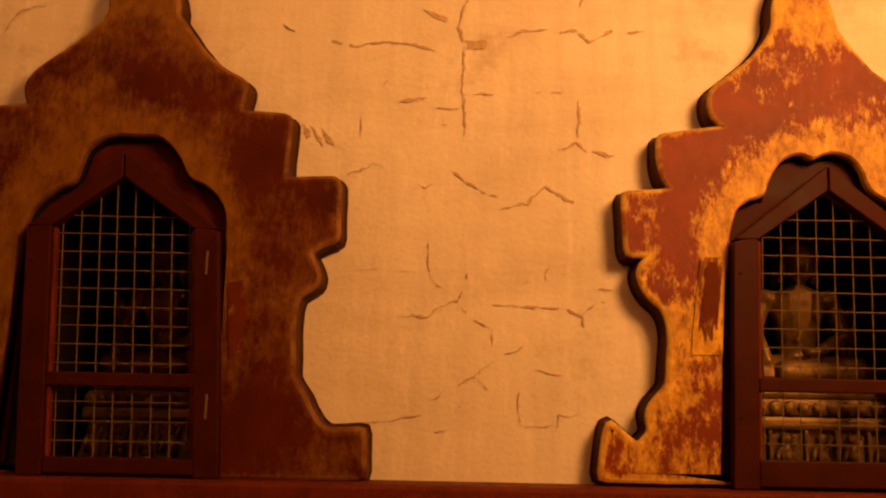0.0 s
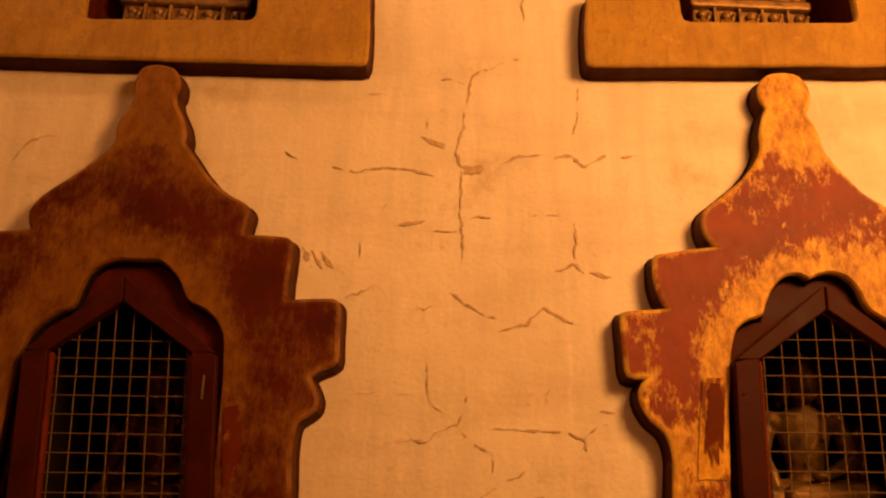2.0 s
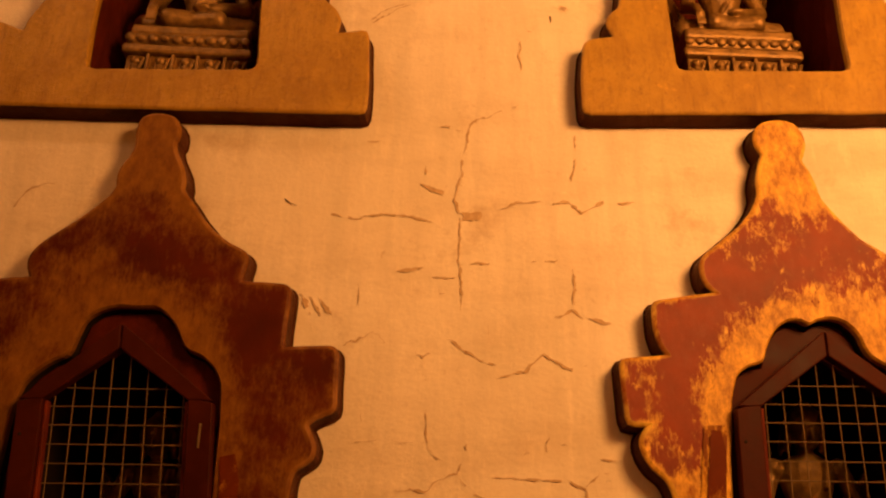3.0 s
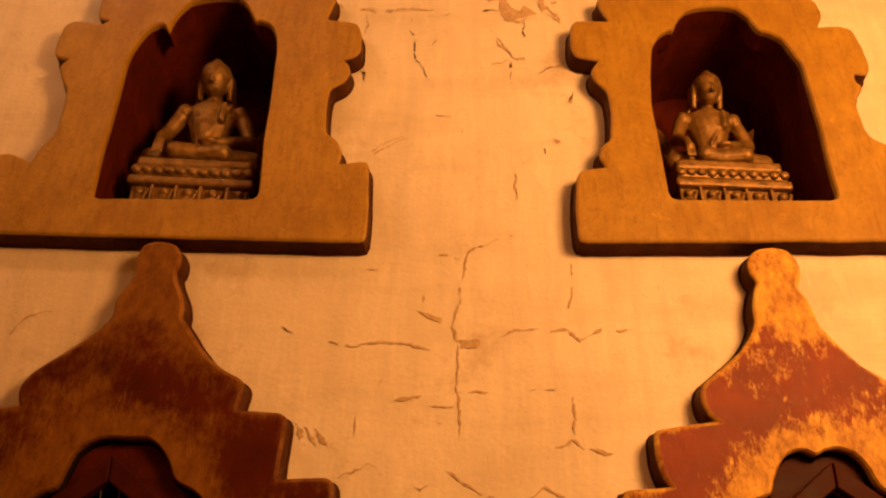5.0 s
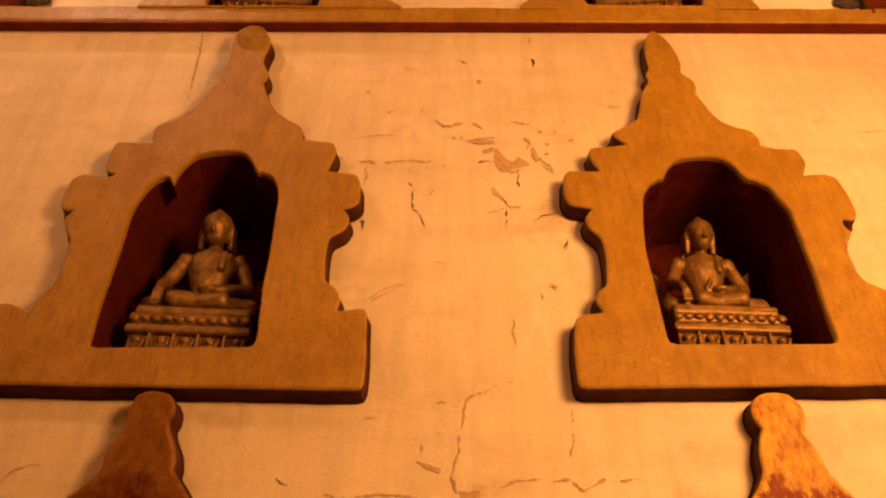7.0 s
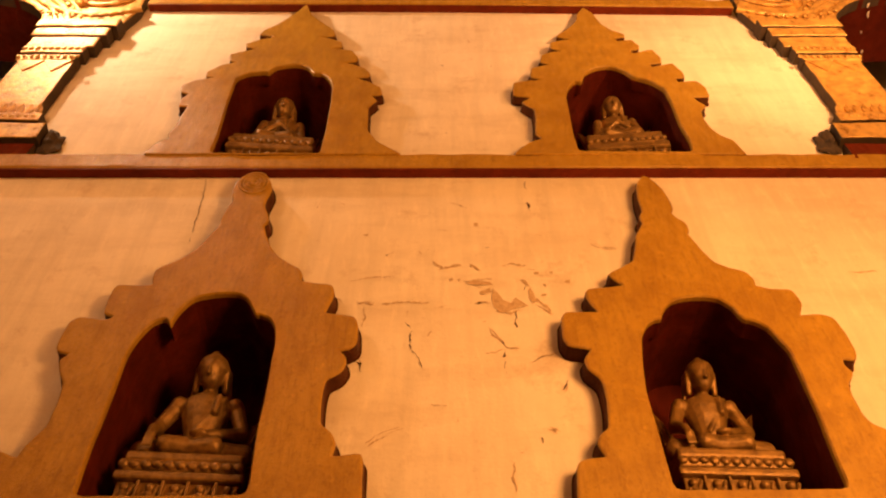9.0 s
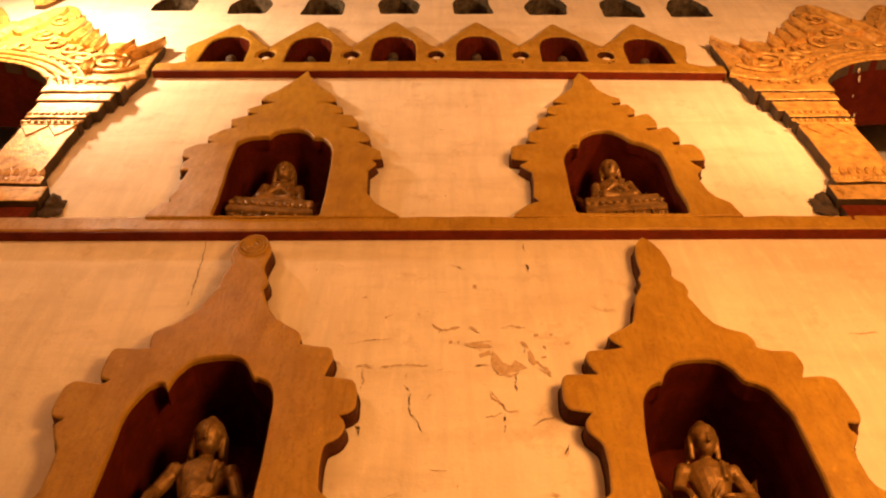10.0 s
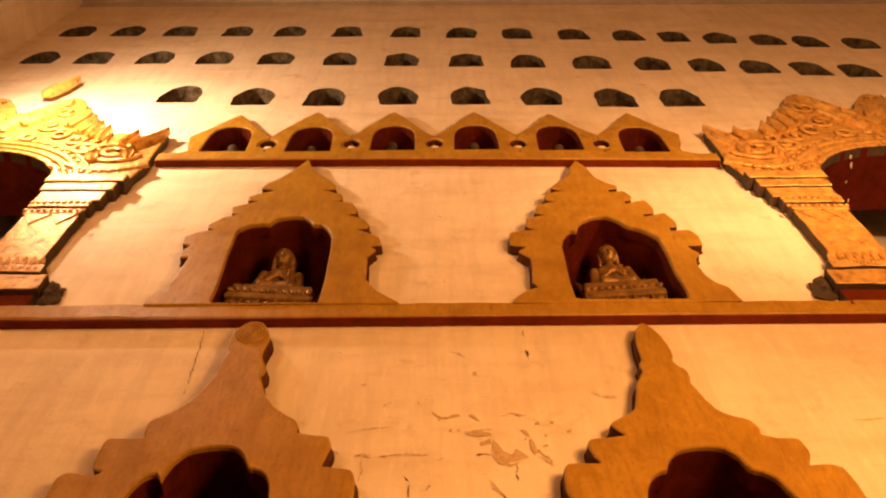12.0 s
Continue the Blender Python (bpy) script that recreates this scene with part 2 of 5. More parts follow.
def slab(loop, holes, front, back, bevel=0.012, border=0.0):
    """A board in the wall's plane, with rounded outer and hole edges, from y = front to y = back.
    border: the width of a strip along the outer edge, marked for its own paint."""
    bm = bmesh.new()
    loop = ccw(loop)
    holes = [ccw(h) for h in holes]
    mark = bm.verts.layers.float.new("edge_paint") if border else None
    tops = fill(bm, [offset(loop, -bevel - border)] + [offset(h, bevel) for h in holes], front)
    if border:
        inner = tops[0]
        tops[0] = ring_at(bm, offset(loop, -bevel), front)
        skirt(bm, tops[0], inner)
        for v in tops[0]:
            v[mark] = 1.0
    for k, lp in enumerate([loop] + holes):
        s = -1 if k == 0 else 1
        mid = ring_at(bm, offset(lp, s * bevel * 0.3), front + bevel * 0.35)
        low = ring_at(bm, lp, front + bevel)
        if border and k == 0:
            for v in mid + low:
                v[mark] = 1.0
        end = ring_at(bm, lp, back)
        skirt(bm, tops[k], mid)
        skirt(bm, mid, low)
        skirt(bm, low, end, 1)
    return bm


def relief(loop, hole, front, back, round_off, flare, border):
    """A raised surround with one hole. Its face has the outline loop; the sides round off and spread towards the wall."""
    bm = bmesh.new()
    mark = bm.verts.layers.float.new("edge_paint") if border else None
    face = fill(bm, [offset(loop, -border) if border else loop, offset(hole, 0.006)], front)
    outer = face[0]
    if border:
        outer = ring_at(bm, loop, front)
        skirt(bm, outer, face[0])
    mid = ring_at(bm, offset(loop, round_off * 0.7), front + round_off * 0.35)
    low = ring_at(bm, offset(loop, round_off), front + round_off)
    end_ring = ring_at(bm, offset(loop, round_off + flare), back)
    if border:
        for v in outer + mid + low:
            v[mark] = 1.0
    skirt(bm, outer, mid)
    skirt(bm, mid, low)
    skirt(bm, low, end_ring, 1)
    lip, brim, inner = ring_at(bm, hole, front + 0.008), ring_at(bm, hole, front + 0.03), ring_at(bm, hole, back)
    skirt(bm, face[1], lip)
    skirt(bm, lip, brim)
    skirt(bm, brim, inner, 2)
    return bm


def recess(loop, front, back):
    """The inside of a hollow: its sides from y = front to y = back, and its back."""
    bm = bmesh.new()
    a = ring_at(bm, loop, front)
    m = ring_at(bm, loop, (front + back) / 2)
    b = fill(bm, [loop], back)[0]
    skirt(bm, a, m)
    skirt(bm, m, b)
    return bm


def box(x0, x1, y0, y1, z0, z1, bevel=0.0, bm=None):
    """A box, its edges bevelled; added to bm if one is given."""
    own = bmesh.new()
    vs = bmesh.ops.create_cube(own, size=1)["verts"]
    for v in vs:
        v.co = ((x0 + x1) / 2 + v.co.x * (x1 - x0), (y0 + y1) / 2 + v.co.y * (y1 - y0), (z0 + z1) / 2 + v.co.z * (z1 - z0))
    if bevel:
        bmesh.ops.bevel(own, geom=own.edges[:], offset=bevel, segments=2, affect="EDGES", profile=0.5)
    if bm is None:
        return own
    me = bpy.data.meshes.new("tmp")
    own.to_mesh(me)
    own.free()
    bm.from_mesh(me)
    bpy.data.meshes.remove(me)
    return bm


def ball(bm, at, r, squash=(1, 1, 1), level=2):
    m = Matrix.Translation(at) @ Matrix.Diagonal((r * squash[0], r * squash[1], r * squash[2], 1))
    bmesh.ops.create_icosphere(bm, subdivisions=level, radius=1, matrix=m)


def limb(bm, a, b, r0, r1, n=10):
    """A tapered round bar with domed ends."""
    a, b = Vector(a), Vector(b)
    q = (b - a).to_track_quat("Z", "Y").to_matrix().to_4x4()
    bmesh.ops.create_cone(bm, cap_ends=True, segments=n, radius1=r0, radius2=r1, depth=(b - a).length, matrix=Matrix.Translation((a + b) / 2) @ q)
    ball(bm, a, r0)
    ball(bm, b, r1)


def bar(bm, a, b, r, n=5):
    a, b = Vector(a), Vector(b)
    q = (b - a).to_track_quat("Z", "Y").to_matrix().to_4x4()
    bmesh.ops.create_cone(bm, cap_ends=True, segments=n, radius1=r, radius2=r, depth=(b - a).length, matrix=Matrix.Translation((a + b) / 2) @ q)


def mirrored(half, axis):
    """A closed outline from its right half, which runs from the top down."""
    return [(axis + x, z) for x, z in half] + [(axis - x, z) for x, z in reversed(half) if x > 1e-6]


def arc(cx, cz, rx, rz, a0, a1, n):
    return [(cx + rx * math.cos(radians(a0 + (a1 - a0) * k / n)), cz + rz * math.sin(radians(a0 + (a1 - a0) * k / n))) for k in range(n + 1)]


# ---- the setting ----
CORNER = -4.66       # the return wall at the corridor's end
FAR = 7.5
openings = {k: [] for k in range(7)}
BANDS = [0.0, 3.25, 5.42, 7.70, 8.75, 13.2]


def cut(band, loop):
    """Notes a hole for the wall, a little wider than the hollow's own outline."""
    openings[band].append(ccw(loop))


floor = part("floor", box(CORNER - 0.4, FAR, -3.6, 0.5, -0.2, 0.0), STONE)
tagged(floor, "worn red tile corridor floor", "floor", kind="structure")
back = part("wall_south", box(CORNER - 0.4, FAR, -3.9, -3.5, 0.0, 13.6), PLASTER)
tagged(back, "limewashed plaster wall across the corridor", "wall", kind="structure")
end = part("wall_west", box(CORNER - 0.4, CORNER, -3.5, 0.0, 0.0, 13.6), PLASTER)
tagged(end, "smooth limewashed return wall at the corridor's corner", "wall", kind="structure")
other = part("wall_east", box(FAR, FAR + 0.4, -3.9, 0.5, 0.0, 13.6), PLASTER)
tagged(other, "plain limewashed wall closing the corridor", "wall", kind="structure")


def vault():
    bm = bmesh.new()
    prev = None
    for k in range(13):
        a = math.pi * k / 12
        y, z = -1.75 + 1.78 * math.cos(a), 12.75 + 0.9 * math.sin(a)
        ring = [bm.verts.new((CORNER - 0.4, y, z)), bm.verts.new((FAR + 0.4, y, z))]
        top = [bm.verts.new((CORNER - 0.4, y * 1.0, z + 0.3)), bm.verts.new((FAR + 0.4, y, z + 0.3))]
        if prev:
            bm.faces.new((prev[0][0], prev[0][1], ring[1], ring[0]))
            bm.faces.new((prev[1][0], prev[1][1], top[1], top[0]))
        prev = (ring, top)
    return bm


ceiling = part("ceiling", vault(), PLASTER_SHADED)
tagged(ceiling, "plaster vault above the corridor, painted in shaded grey", "ceiling", kind="structure")


# ---- niches with painted surrounds ----
def niche(name_label, group, axis, left, right, opening, mat, front, deep, band, seed, inside=None):
    """A painted stucco surround with a hollow behind it; left and right are the outline's sides, top down from the axis."""
    top = thing("wall_niche", name_label, "niche", group)
    loop = ccw([(axis + x, z) for x, z in right] + [(axis - x, z) for x, z in reversed(left[1:])])
    loop = rough_loop(softened(loop, (0.016, 0.018, 0.012)[band]), 0.03, 0.0035, seed)
    hole = rough_loop(softened(ccw([(axis + x, z) for x, z in opening]), 0.03), 0.05, 0.003, seed + 3)
    round_off = (0.012, 0.010, 0.008)[band]
    ob = part("surround", relief(loop, hole, front, 0.03, round_off, 0.006, 0.018 if band == 0 else 0.0), mat, top)
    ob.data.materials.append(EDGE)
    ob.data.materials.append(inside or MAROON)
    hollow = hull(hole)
    part("recess", recess(hollow, 0.026, deep), inside or MAROON, top, "hollow painted near-black for its shade" if inside else "dark maroon painted hollow")
    # dark strip for smeared paint and the contact shade along the joint
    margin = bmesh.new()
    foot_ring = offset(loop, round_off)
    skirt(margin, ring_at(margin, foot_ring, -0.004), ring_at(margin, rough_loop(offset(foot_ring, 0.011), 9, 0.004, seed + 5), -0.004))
    part("paint_shade_margin", margin, EDGE, top, "dark paint smears and painted contact shade on the wall round the surround")
    cut(band, offset(hollow, 0.012))
    return top


# lower row
LOW_LEFT_A = [(-0.004, 3.16), (0.04, 3.146), (0.049, 3.094), (0.043, 3.04), (0.053, 2.998), (0.079, 2.955), (0.088, 2.924), (0.082, 2.879), (0.101, 2.842),
              (0.15, 2.79), (0.207, 2.739), (0.264, 2.694), (0.304, 2.658), (0.325, 2.619), (0.319, 2.58), (0.301, 2.55), (0.494, 2.533), (0.509, 2.522),
              (0.507, 2.471), (0.503, 2.405), (0.503, 2.325), (0.656, 2.332), (0.67, 2.32), (0.675, 2.145), (0.614, 2.12), (0.59, 2.096), (0.61, 2.062),
              (0.622, 2.028), (0.617, 2.002), (0.566, 1.97), (0.556, 1.941), (0.55, 1.865), (0.557, 1.724), (0.57, 1.7), (0.596, 1.668), (0.615, 1.628),
              (0.642, 1.588), (0.672, 1.568), (0.775, 1.575), (0.78, 1.443)]
LOW_LEFT_B = [(0.004, 3.16), (0.058, 3.15), (0.083, 3.113), (0.086, 3.075), (0.073, 3.049), (0.084, 3.007), (0.114, 2.949), (0.127, 2.897), (0.123, 2.87),
              (0.159, 2.822), (0.192, 2.772), (0.244, 2.715), (0.302, 2.673), (0.349, 2.65), (0.364, 2.631), (0.358, 2.592), (0.35, 2.54), (0.494, 2.533),
              (0.509, 2.522), (0.507, 2.471), (0.503, 2.405), (0.503, 2.325), (0.656, 2.332), (0.67, 2.32), (0.675, 2.145), (0.614, 2.12), (0.59, 2.096),
              (0.61, 2.062), (0.622, 2.028), (0.617, 2.002), (0.566, 1.97), (0.556, 1.941), (0.55, 1.865), (0.557, 1.724), (0.57, 1.7), (0.596, 1.668),
              (0.615, 1.628), (0.642, 1.588), (0.672, 1.568), (0.775, 1.575), (0.78, 1.443)]
LOW_RIGHT_A = [(0.008, 3.159), (0.057, 3.15), (0.084, 3.121), (0.091, 3.089), (0.085, 3.057), (0.068, 3.03), (0.083, 3), (0.094, 2.962), (0.103, 2.921),
               (0.102, 2.88), (0.114, 2.849), (0.136, 2.808), (0.178, 2.757), (0.227, 2.717), (0.275, 2.677), (0.314, 2.647), (0.325, 2.617), (0.32, 2.569),
               (0.299, 2.541), (0.273, 2.523), (0.484, 2.491), (0.49, 2.472), (0.49, 2.407), (0.476, 2.352), (0.449, 2.316), (0.601, 2.302), (0.603, 2.281),
               (0.6, 2.195), (0.596, 2.116), (0.522, 2.114), (0.552, 2.082), (0.562, 2.056), (0.554, 2.022), (0.535, 1.988), (0.494, 1.955), (0.478, 1.921),
               (0.471, 1.871), (0.477, 1.804), (0.485, 1.722), (0.537, 1.664), (0.549, 1.632), (0.539, 1.584), (0.582, 1.543), (0.658, 1.61), (0.67, 1.589),
               (0.689, 1.453)]
LOW_RIGHT_B = [(-0.008, 3.159), (0.039, 3.151), (0.063, 3.113), (0.068, 3.07), (0.054, 3.032), (0.042, 3.007), (0.065, 2.965), (0.078, 2.914), (0.085, 2.863),
               (0.113, 2.819), (0.144, 2.773), (0.191, 2.714), (0.241, 2.68), (0.29, 2.645), (0.312, 2.6), (0.285, 2.54), (0.484, 2.491), (0.49, 2.472),
               (0.49, 2.407), (0.476, 2.352), (0.449, 2.316), (0.601, 2.302), (0.603, 2.281), (0.6, 2.195), (0.596, 2.116), (0.522, 2.114), (0.552, 2.082),
               (0.562, 2.056), (0.554, 2.022), (0.535, 1.988), (0.494, 1.955), (0.478, 1.921), (0.471, 1.871), (0.477, 1.804), (0.485, 1.722), (0.537, 1.664),
               (0.549, 1.632), (0.539, 1.584), (0.582, 1.543), (0.658, 1.61), (0.67, 1.589), (0.689, 1.453)]
ARCH_PLAIN = [(-0.305, 1.437), (-0.283, 2.14), (-0.268, 2.211), (-0.24, 2.247), (-0.193, 2.284), (-0.144, 2.303), (-0.133, 2.348), (-0.116, 2.413),
              (-0.076, 2.446), (-0.016, 2.462), (0.038, 2.457), (0.1, 2.46), (0.138, 2.436), (0.178, 2.391), (0.201, 2.336), (0.221, 2.318), (0.266, 2.301),
              (0.304, 2.265), (0.329, 2.221), (0.338, 2.082), (0.345, 1.437)]
ARCH_CUSPED = [(-0.345, 1.45), (-0.305, 2.03), (-0.29, 2.107), (-0.285, 2.177), (-0.271, 2.23), (-0.256, 2.266), (-0.219, 2.293), (-0.171, 2.303), (-0.157, 2.348),
               (-0.131, 2.395), (-0.101, 2.428), (-0.065, 2.442), (-0.039, 2.439), (-0.014, 2.424), (0.015, 2.443), (0.06, 2.45), (0.102, 2.436), (0.133, 2.399),
               (0.144, 2.354), (0.158, 2.327), (0.182, 2.309), (0.215, 2.29), (0.268, 2.235), (0.292, 2.12), (0.3, 1.45)]
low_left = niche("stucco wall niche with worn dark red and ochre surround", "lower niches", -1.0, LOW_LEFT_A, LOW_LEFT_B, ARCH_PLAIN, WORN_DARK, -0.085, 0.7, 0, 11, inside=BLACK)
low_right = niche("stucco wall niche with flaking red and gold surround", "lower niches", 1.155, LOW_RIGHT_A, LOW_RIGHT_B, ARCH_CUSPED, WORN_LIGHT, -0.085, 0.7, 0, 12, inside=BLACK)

# middle row
MID_LEFT_A = [(0.003, 5.352), (0.036, 5.342), (0.07, 5.302), (0.096, 5.233), (0.091, 5.147), (0.072, 5.1), (0.093, 5.031), (0.106, 4.941), (0.098, 4.898),
              (0.131, 4.811), (0.17, 4.707), (0.232, 4.626), (0.288, 4.586), (0.327, 4.554), (0.325, 4.489), (0.308, 4.447), (0.382, 4.439), (0.476, 4.446),
              (0.483, 4.376), (0.481, 4.293), (0.469, 4.264), (0.417, 4.251), (0.461, 4.216), (0.576, 4.239), (0.605, 4.215), (0.61, 4.13), (0.609, 4.063),
              (0.588, 4.041), (0.534, 4.031), (0.573, 3.989), (0.544, 3.92), (0.513, 3.874), (0.501, 3.77), (0.5, 3.655), (0.526, 3.6), (0.552, 3.546),
              (0.558, 3.498), (0.656, 3.54), (0.7, 3.535), (0.708, 3.205)]
MID_LEFT_B = [(-0.003, 5.352), (0.04, 5.337), (0.073, 5.268), (0.091, 5.196), (0.076, 5.101), (0.075, 5.046), (0.109, 4.965), (0.116, 4.912), (0.098, 4.886),
              (0.117, 4.826), (0.154, 4.73), (0.204, 4.648), (0.262, 4.597), (0.318, 4.558), (0.335, 4.52), (0.328, 4.474), (0.405, 4.455), (0.481, 4.445),
              (0.492, 4.382), (0.475, 4.32), (0.458, 4.263), (0.596, 4.239), (0.611, 4.187), (0.613, 4.087), (0.585, 4.06), (0.539, 4.047), (0.572, 4.012),
              (0.58, 3.97), (0.56, 3.926), (0.517, 3.901), (0.503, 3.88), (0.499, 3.775), (0.506, 3.66), (0.553, 3.619), (0.573, 3.578), (0.57, 3.538),
              (0.562, 3.511), (0.583, 3.506), (0.676, 3.52), (0.686, 3.322), (0.683, 3.182)]
MID_RIGHT_A = [(0.042, 5.317), (0.084, 5.248), (0.102, 5.115), (0.1, 5), (0.127, 4.955), (0.115, 4.907), (0.165, 4.812), (0.192, 4.7), (0.216, 4.615),
               (0.285, 4.56), (0.349, 4.521), (0.282, 4.441), (0.46, 4.414), (0.469, 4.377), (0.453, 4.327), (0.423, 4.266), (0.574, 4.266), (0.589, 4.237),
               (0.599, 4.125), (0.587, 4.078), (0.484, 4.056), (0.525, 3.995), (0.519, 3.947), (0.479, 3.901), (0.467, 3.871), (0.464, 3.781), (0.478, 3.638),
               (0.513, 3.61), (0.533, 3.569), (0.505, 3.503), (0.605, 3.489), (0.621, 3.463), (0.634, 3.325), (0.634, 3.191)]
MID_RIGHT_B = [(-0.042, 5.317), (-0.009, 5.273), (0.022, 5.2), (0.038, 5.116), (0.043, 5.033), (0.023, 4.997), (0.046, 4.943), (0.078, 4.913), (0.084, 4.856),
               (0.067, 4.826), (0.087, 4.763), (0.11, 4.681), (0.146, 4.602), (0.201, 4.563), (0.272, 4.536), (0.296, 4.479), (0.282, 4.441), (0.355, 4.412),
               (0.443, 4.412), (0.458, 4.332), (0.42, 4.24), (0.52, 4.251), (0.564, 4.234), (0.581, 4.131), (0.585, 4.033), (0.566, 3.994), (0.515, 4.007),
               (0.506, 3.95), (0.53, 3.922), (0.489, 3.87), (0.479, 3.801), (0.481, 3.699), (0.5, 3.657), (0.564, 3.616), (0.64, 3.575), (0.66, 3.212)]
mid_left = niche("ochre gold painted stucco niche with stepped surround", "middle niches", -0.966, MID_LEFT_A, MID_LEFT_B,
                 [(-0.308, 3.349), (-0.316, 3.574), (-0.313, 3.771), (-0.317, 4.016), (-0.309, 4.081), (-0.289, 4.148), (-0.257, 4.217), (-0.207, 4.241), (-0.179, 4.19), (-0.174, 4.245), (-0.155, 4.305), (-0.118, 4.367), (-0.059, 4.386), (0.013, 4.397), (0.089, 4.39), (0.133, 4.343), (0.171, 4.254), (0.194, 4.261), (0.247, 4.227), (0.271, 4.168), (0.282, 4.085), (0.284, 3.863), (0.282, 3.631), (0.295, 3.394), (0.287, 3.352)], OCHRE, -0.085, 0.5, 1, 21)
mid_right = niche("ochre gold painted stucco niche with bulging stepped surround", "middle niches", 1.12, MID_RIGHT_A, MID_RIGHT_B,
                  [(-0.297, 3.369), (-0.303, 3.584), (-0.311, 3.811), (-0.299, 3.964), (-0.274, 4.127), (-0.24, 4.195), (-0.198, 4.229), (-0.167, 4.229), (-0.153, 4.282), (-0.106, 4.343), (-0.04, 4.365), (0.036, 4.373), (0.108, 4.363), (0.156, 4.302), (0.177, 4.231), (0.222, 4.221), (0.273, 4.18), (0.299, 4.097), (0.321, 4.048), (0.322, 3.921), (0.324, 3.727), (0.315, 3.507), (0.316, 3.372)], OCHRE, -0.085, 0.5, 1, 22)


for k in range(4):
    bm = bmesh.new()
    pts = [(-0.966 + (0.074 - 0.019 * k) * math.cos(a), -0.086, 5.245 + (0.088 - 0.022 * k) * math.sin(a)) for a in [2 * math.pi * j / 20 for j in range(21)]]
    prev = None
    for i, p in enumerate(pts):
        d = (Vector(pts[min(i + 1, 20)]) - Vector(pts[max(i - 1, 0)])).normalized()
        u = Vector((0, 1, 0)).cross(d).normalized()
        ring = [bm.verts.new(Vector(p) + u * 0.0065 * cu + Vector((0, -0.007 * cv, 0))) for cu, cv in ((1, 0), (0.5, 1), (-0.5, 1), (-1, 0))]
        if prev:
            for i2 in range(3):
                bm.faces.new((prev[i2], prev[i2 + 1], ring[i2 + 1], ring[i2]))
        prev = ring
    part("finial_ring", bm, OCHRE, mid_left)


def face_patch(parent, pts, mat, seed, y, label):
    bm = bmesh.new()
    fill(bm, [rough_loop(ccw(pts), 0.012, 0.010, seed)], y)
    part("paint_patch", bm, mat, parent, label)


face_patch(low_right, [(0.777, 2.103), (0.842, 2.105), (0.830, 1.812), (0.742, 1.81)], GOLD_PATCH, 61, -0.089, "bright scraped ochre patch")
face_patch(low_right, [(0.787, 2.072), (0.800, 2.092), (0.822, 2.088), (0.829, 2.04), (0.824, 1.95), (0.816, 1.885), (0.808, 1.915), (0.800, 1.850), (0.790, 1.895), (0.781, 1.845), (0.772, 1.905), (0.762, 1.868), (0.768, 1.95)], RED_PATCH, 62, -0.0925, "dark red scraped panel")
face_patch(low_left, [(-0.645, 2.0), (-0.60, 2.01), (-0.583, 1.92), (-0.59, 1.80), (-0.625, 1.77), (-0.64, 1.88)], RED_PATCH, 63, -0.089, "dark scraped patch")


# upper row, with flame-like steps
HIGH_LEFT_A = [(0.018, 7.571), (0.064, 7.443), (0.113, 7.341), (0.177, 7.221), (0.245, 7.144), (0.272, 7.068), (0.148, 7.038), (0.257, 6.984), (0.34, 6.921),
               (0.328, 6.876), (0.243, 6.857), (0.341, 6.806), (0.421, 6.763), (0.403, 6.678), (0.34, 6.661), (0.451, 6.604), (0.517, 6.516), (0.513, 6.468),
               (0.446, 6.444), (0.569, 6.399), (0.633, 6.338), (0.623, 6.256), (0.565, 6.234), (0.601, 6.169), (0.596, 6.084), (0.54, 6.091), (0.555, 5.948),
               (0.561, 5.818), (0.577, 5.756), (0.555, 5.712), (0.605, 5.683), (0.646, 5.606), (0.661, 5.56)]
HIGH_LEFT_B = [(-0.018, 7.571), (0.035, 7.39), (0.148, 7.237), (0.219, 7.138), (0.24, 7.052), (0.111, 7.035), (0.201, 7.006), (0.29, 6.95), (0.304, 6.877),
               (0.214, 6.852), (0.308, 6.833), (0.376, 6.815), (0.418, 6.719), (0.414, 6.668), (0.295, 6.653), (0.403, 6.618), (0.482, 6.56), (0.513, 6.495),
               (0.504, 6.456), (0.414, 6.441), (0.52, 6.378), (0.589, 6.316), (0.604, 6.227), (0.532, 6.213), (0.577, 6.155), (0.527, 6.071), (0.539, 5.806),
               (0.606, 5.681), (0.676, 5.614), (0.738, 5.56)]
HIGH_RIGHT_A = [(0.012, 7.523), (0.061, 7.417), (0.086, 7.294), (0.14, 7.195), (0.213, 7.099), (0.252, 7.043), (0.135, 6.994), (0.228, 6.977), (0.304, 6.941),
                (0.309, 6.86), (0.218, 6.815), (0.316, 6.798), (0.382, 6.755), (0.396, 6.653), (0.299, 6.619), (0.387, 6.603), (0.465, 6.563), (0.479, 6.459),
                (0.407, 6.411), (0.517, 6.397), (0.592, 6.367), (0.603, 6.217), (0.49, 6.194), (0.558, 6.13), (0.49, 6.046), (0.492, 5.924), (0.508, 5.763),
                (0.475, 5.713), (0.55, 5.671), (0.603, 5.612), (0.639, 5.56)]
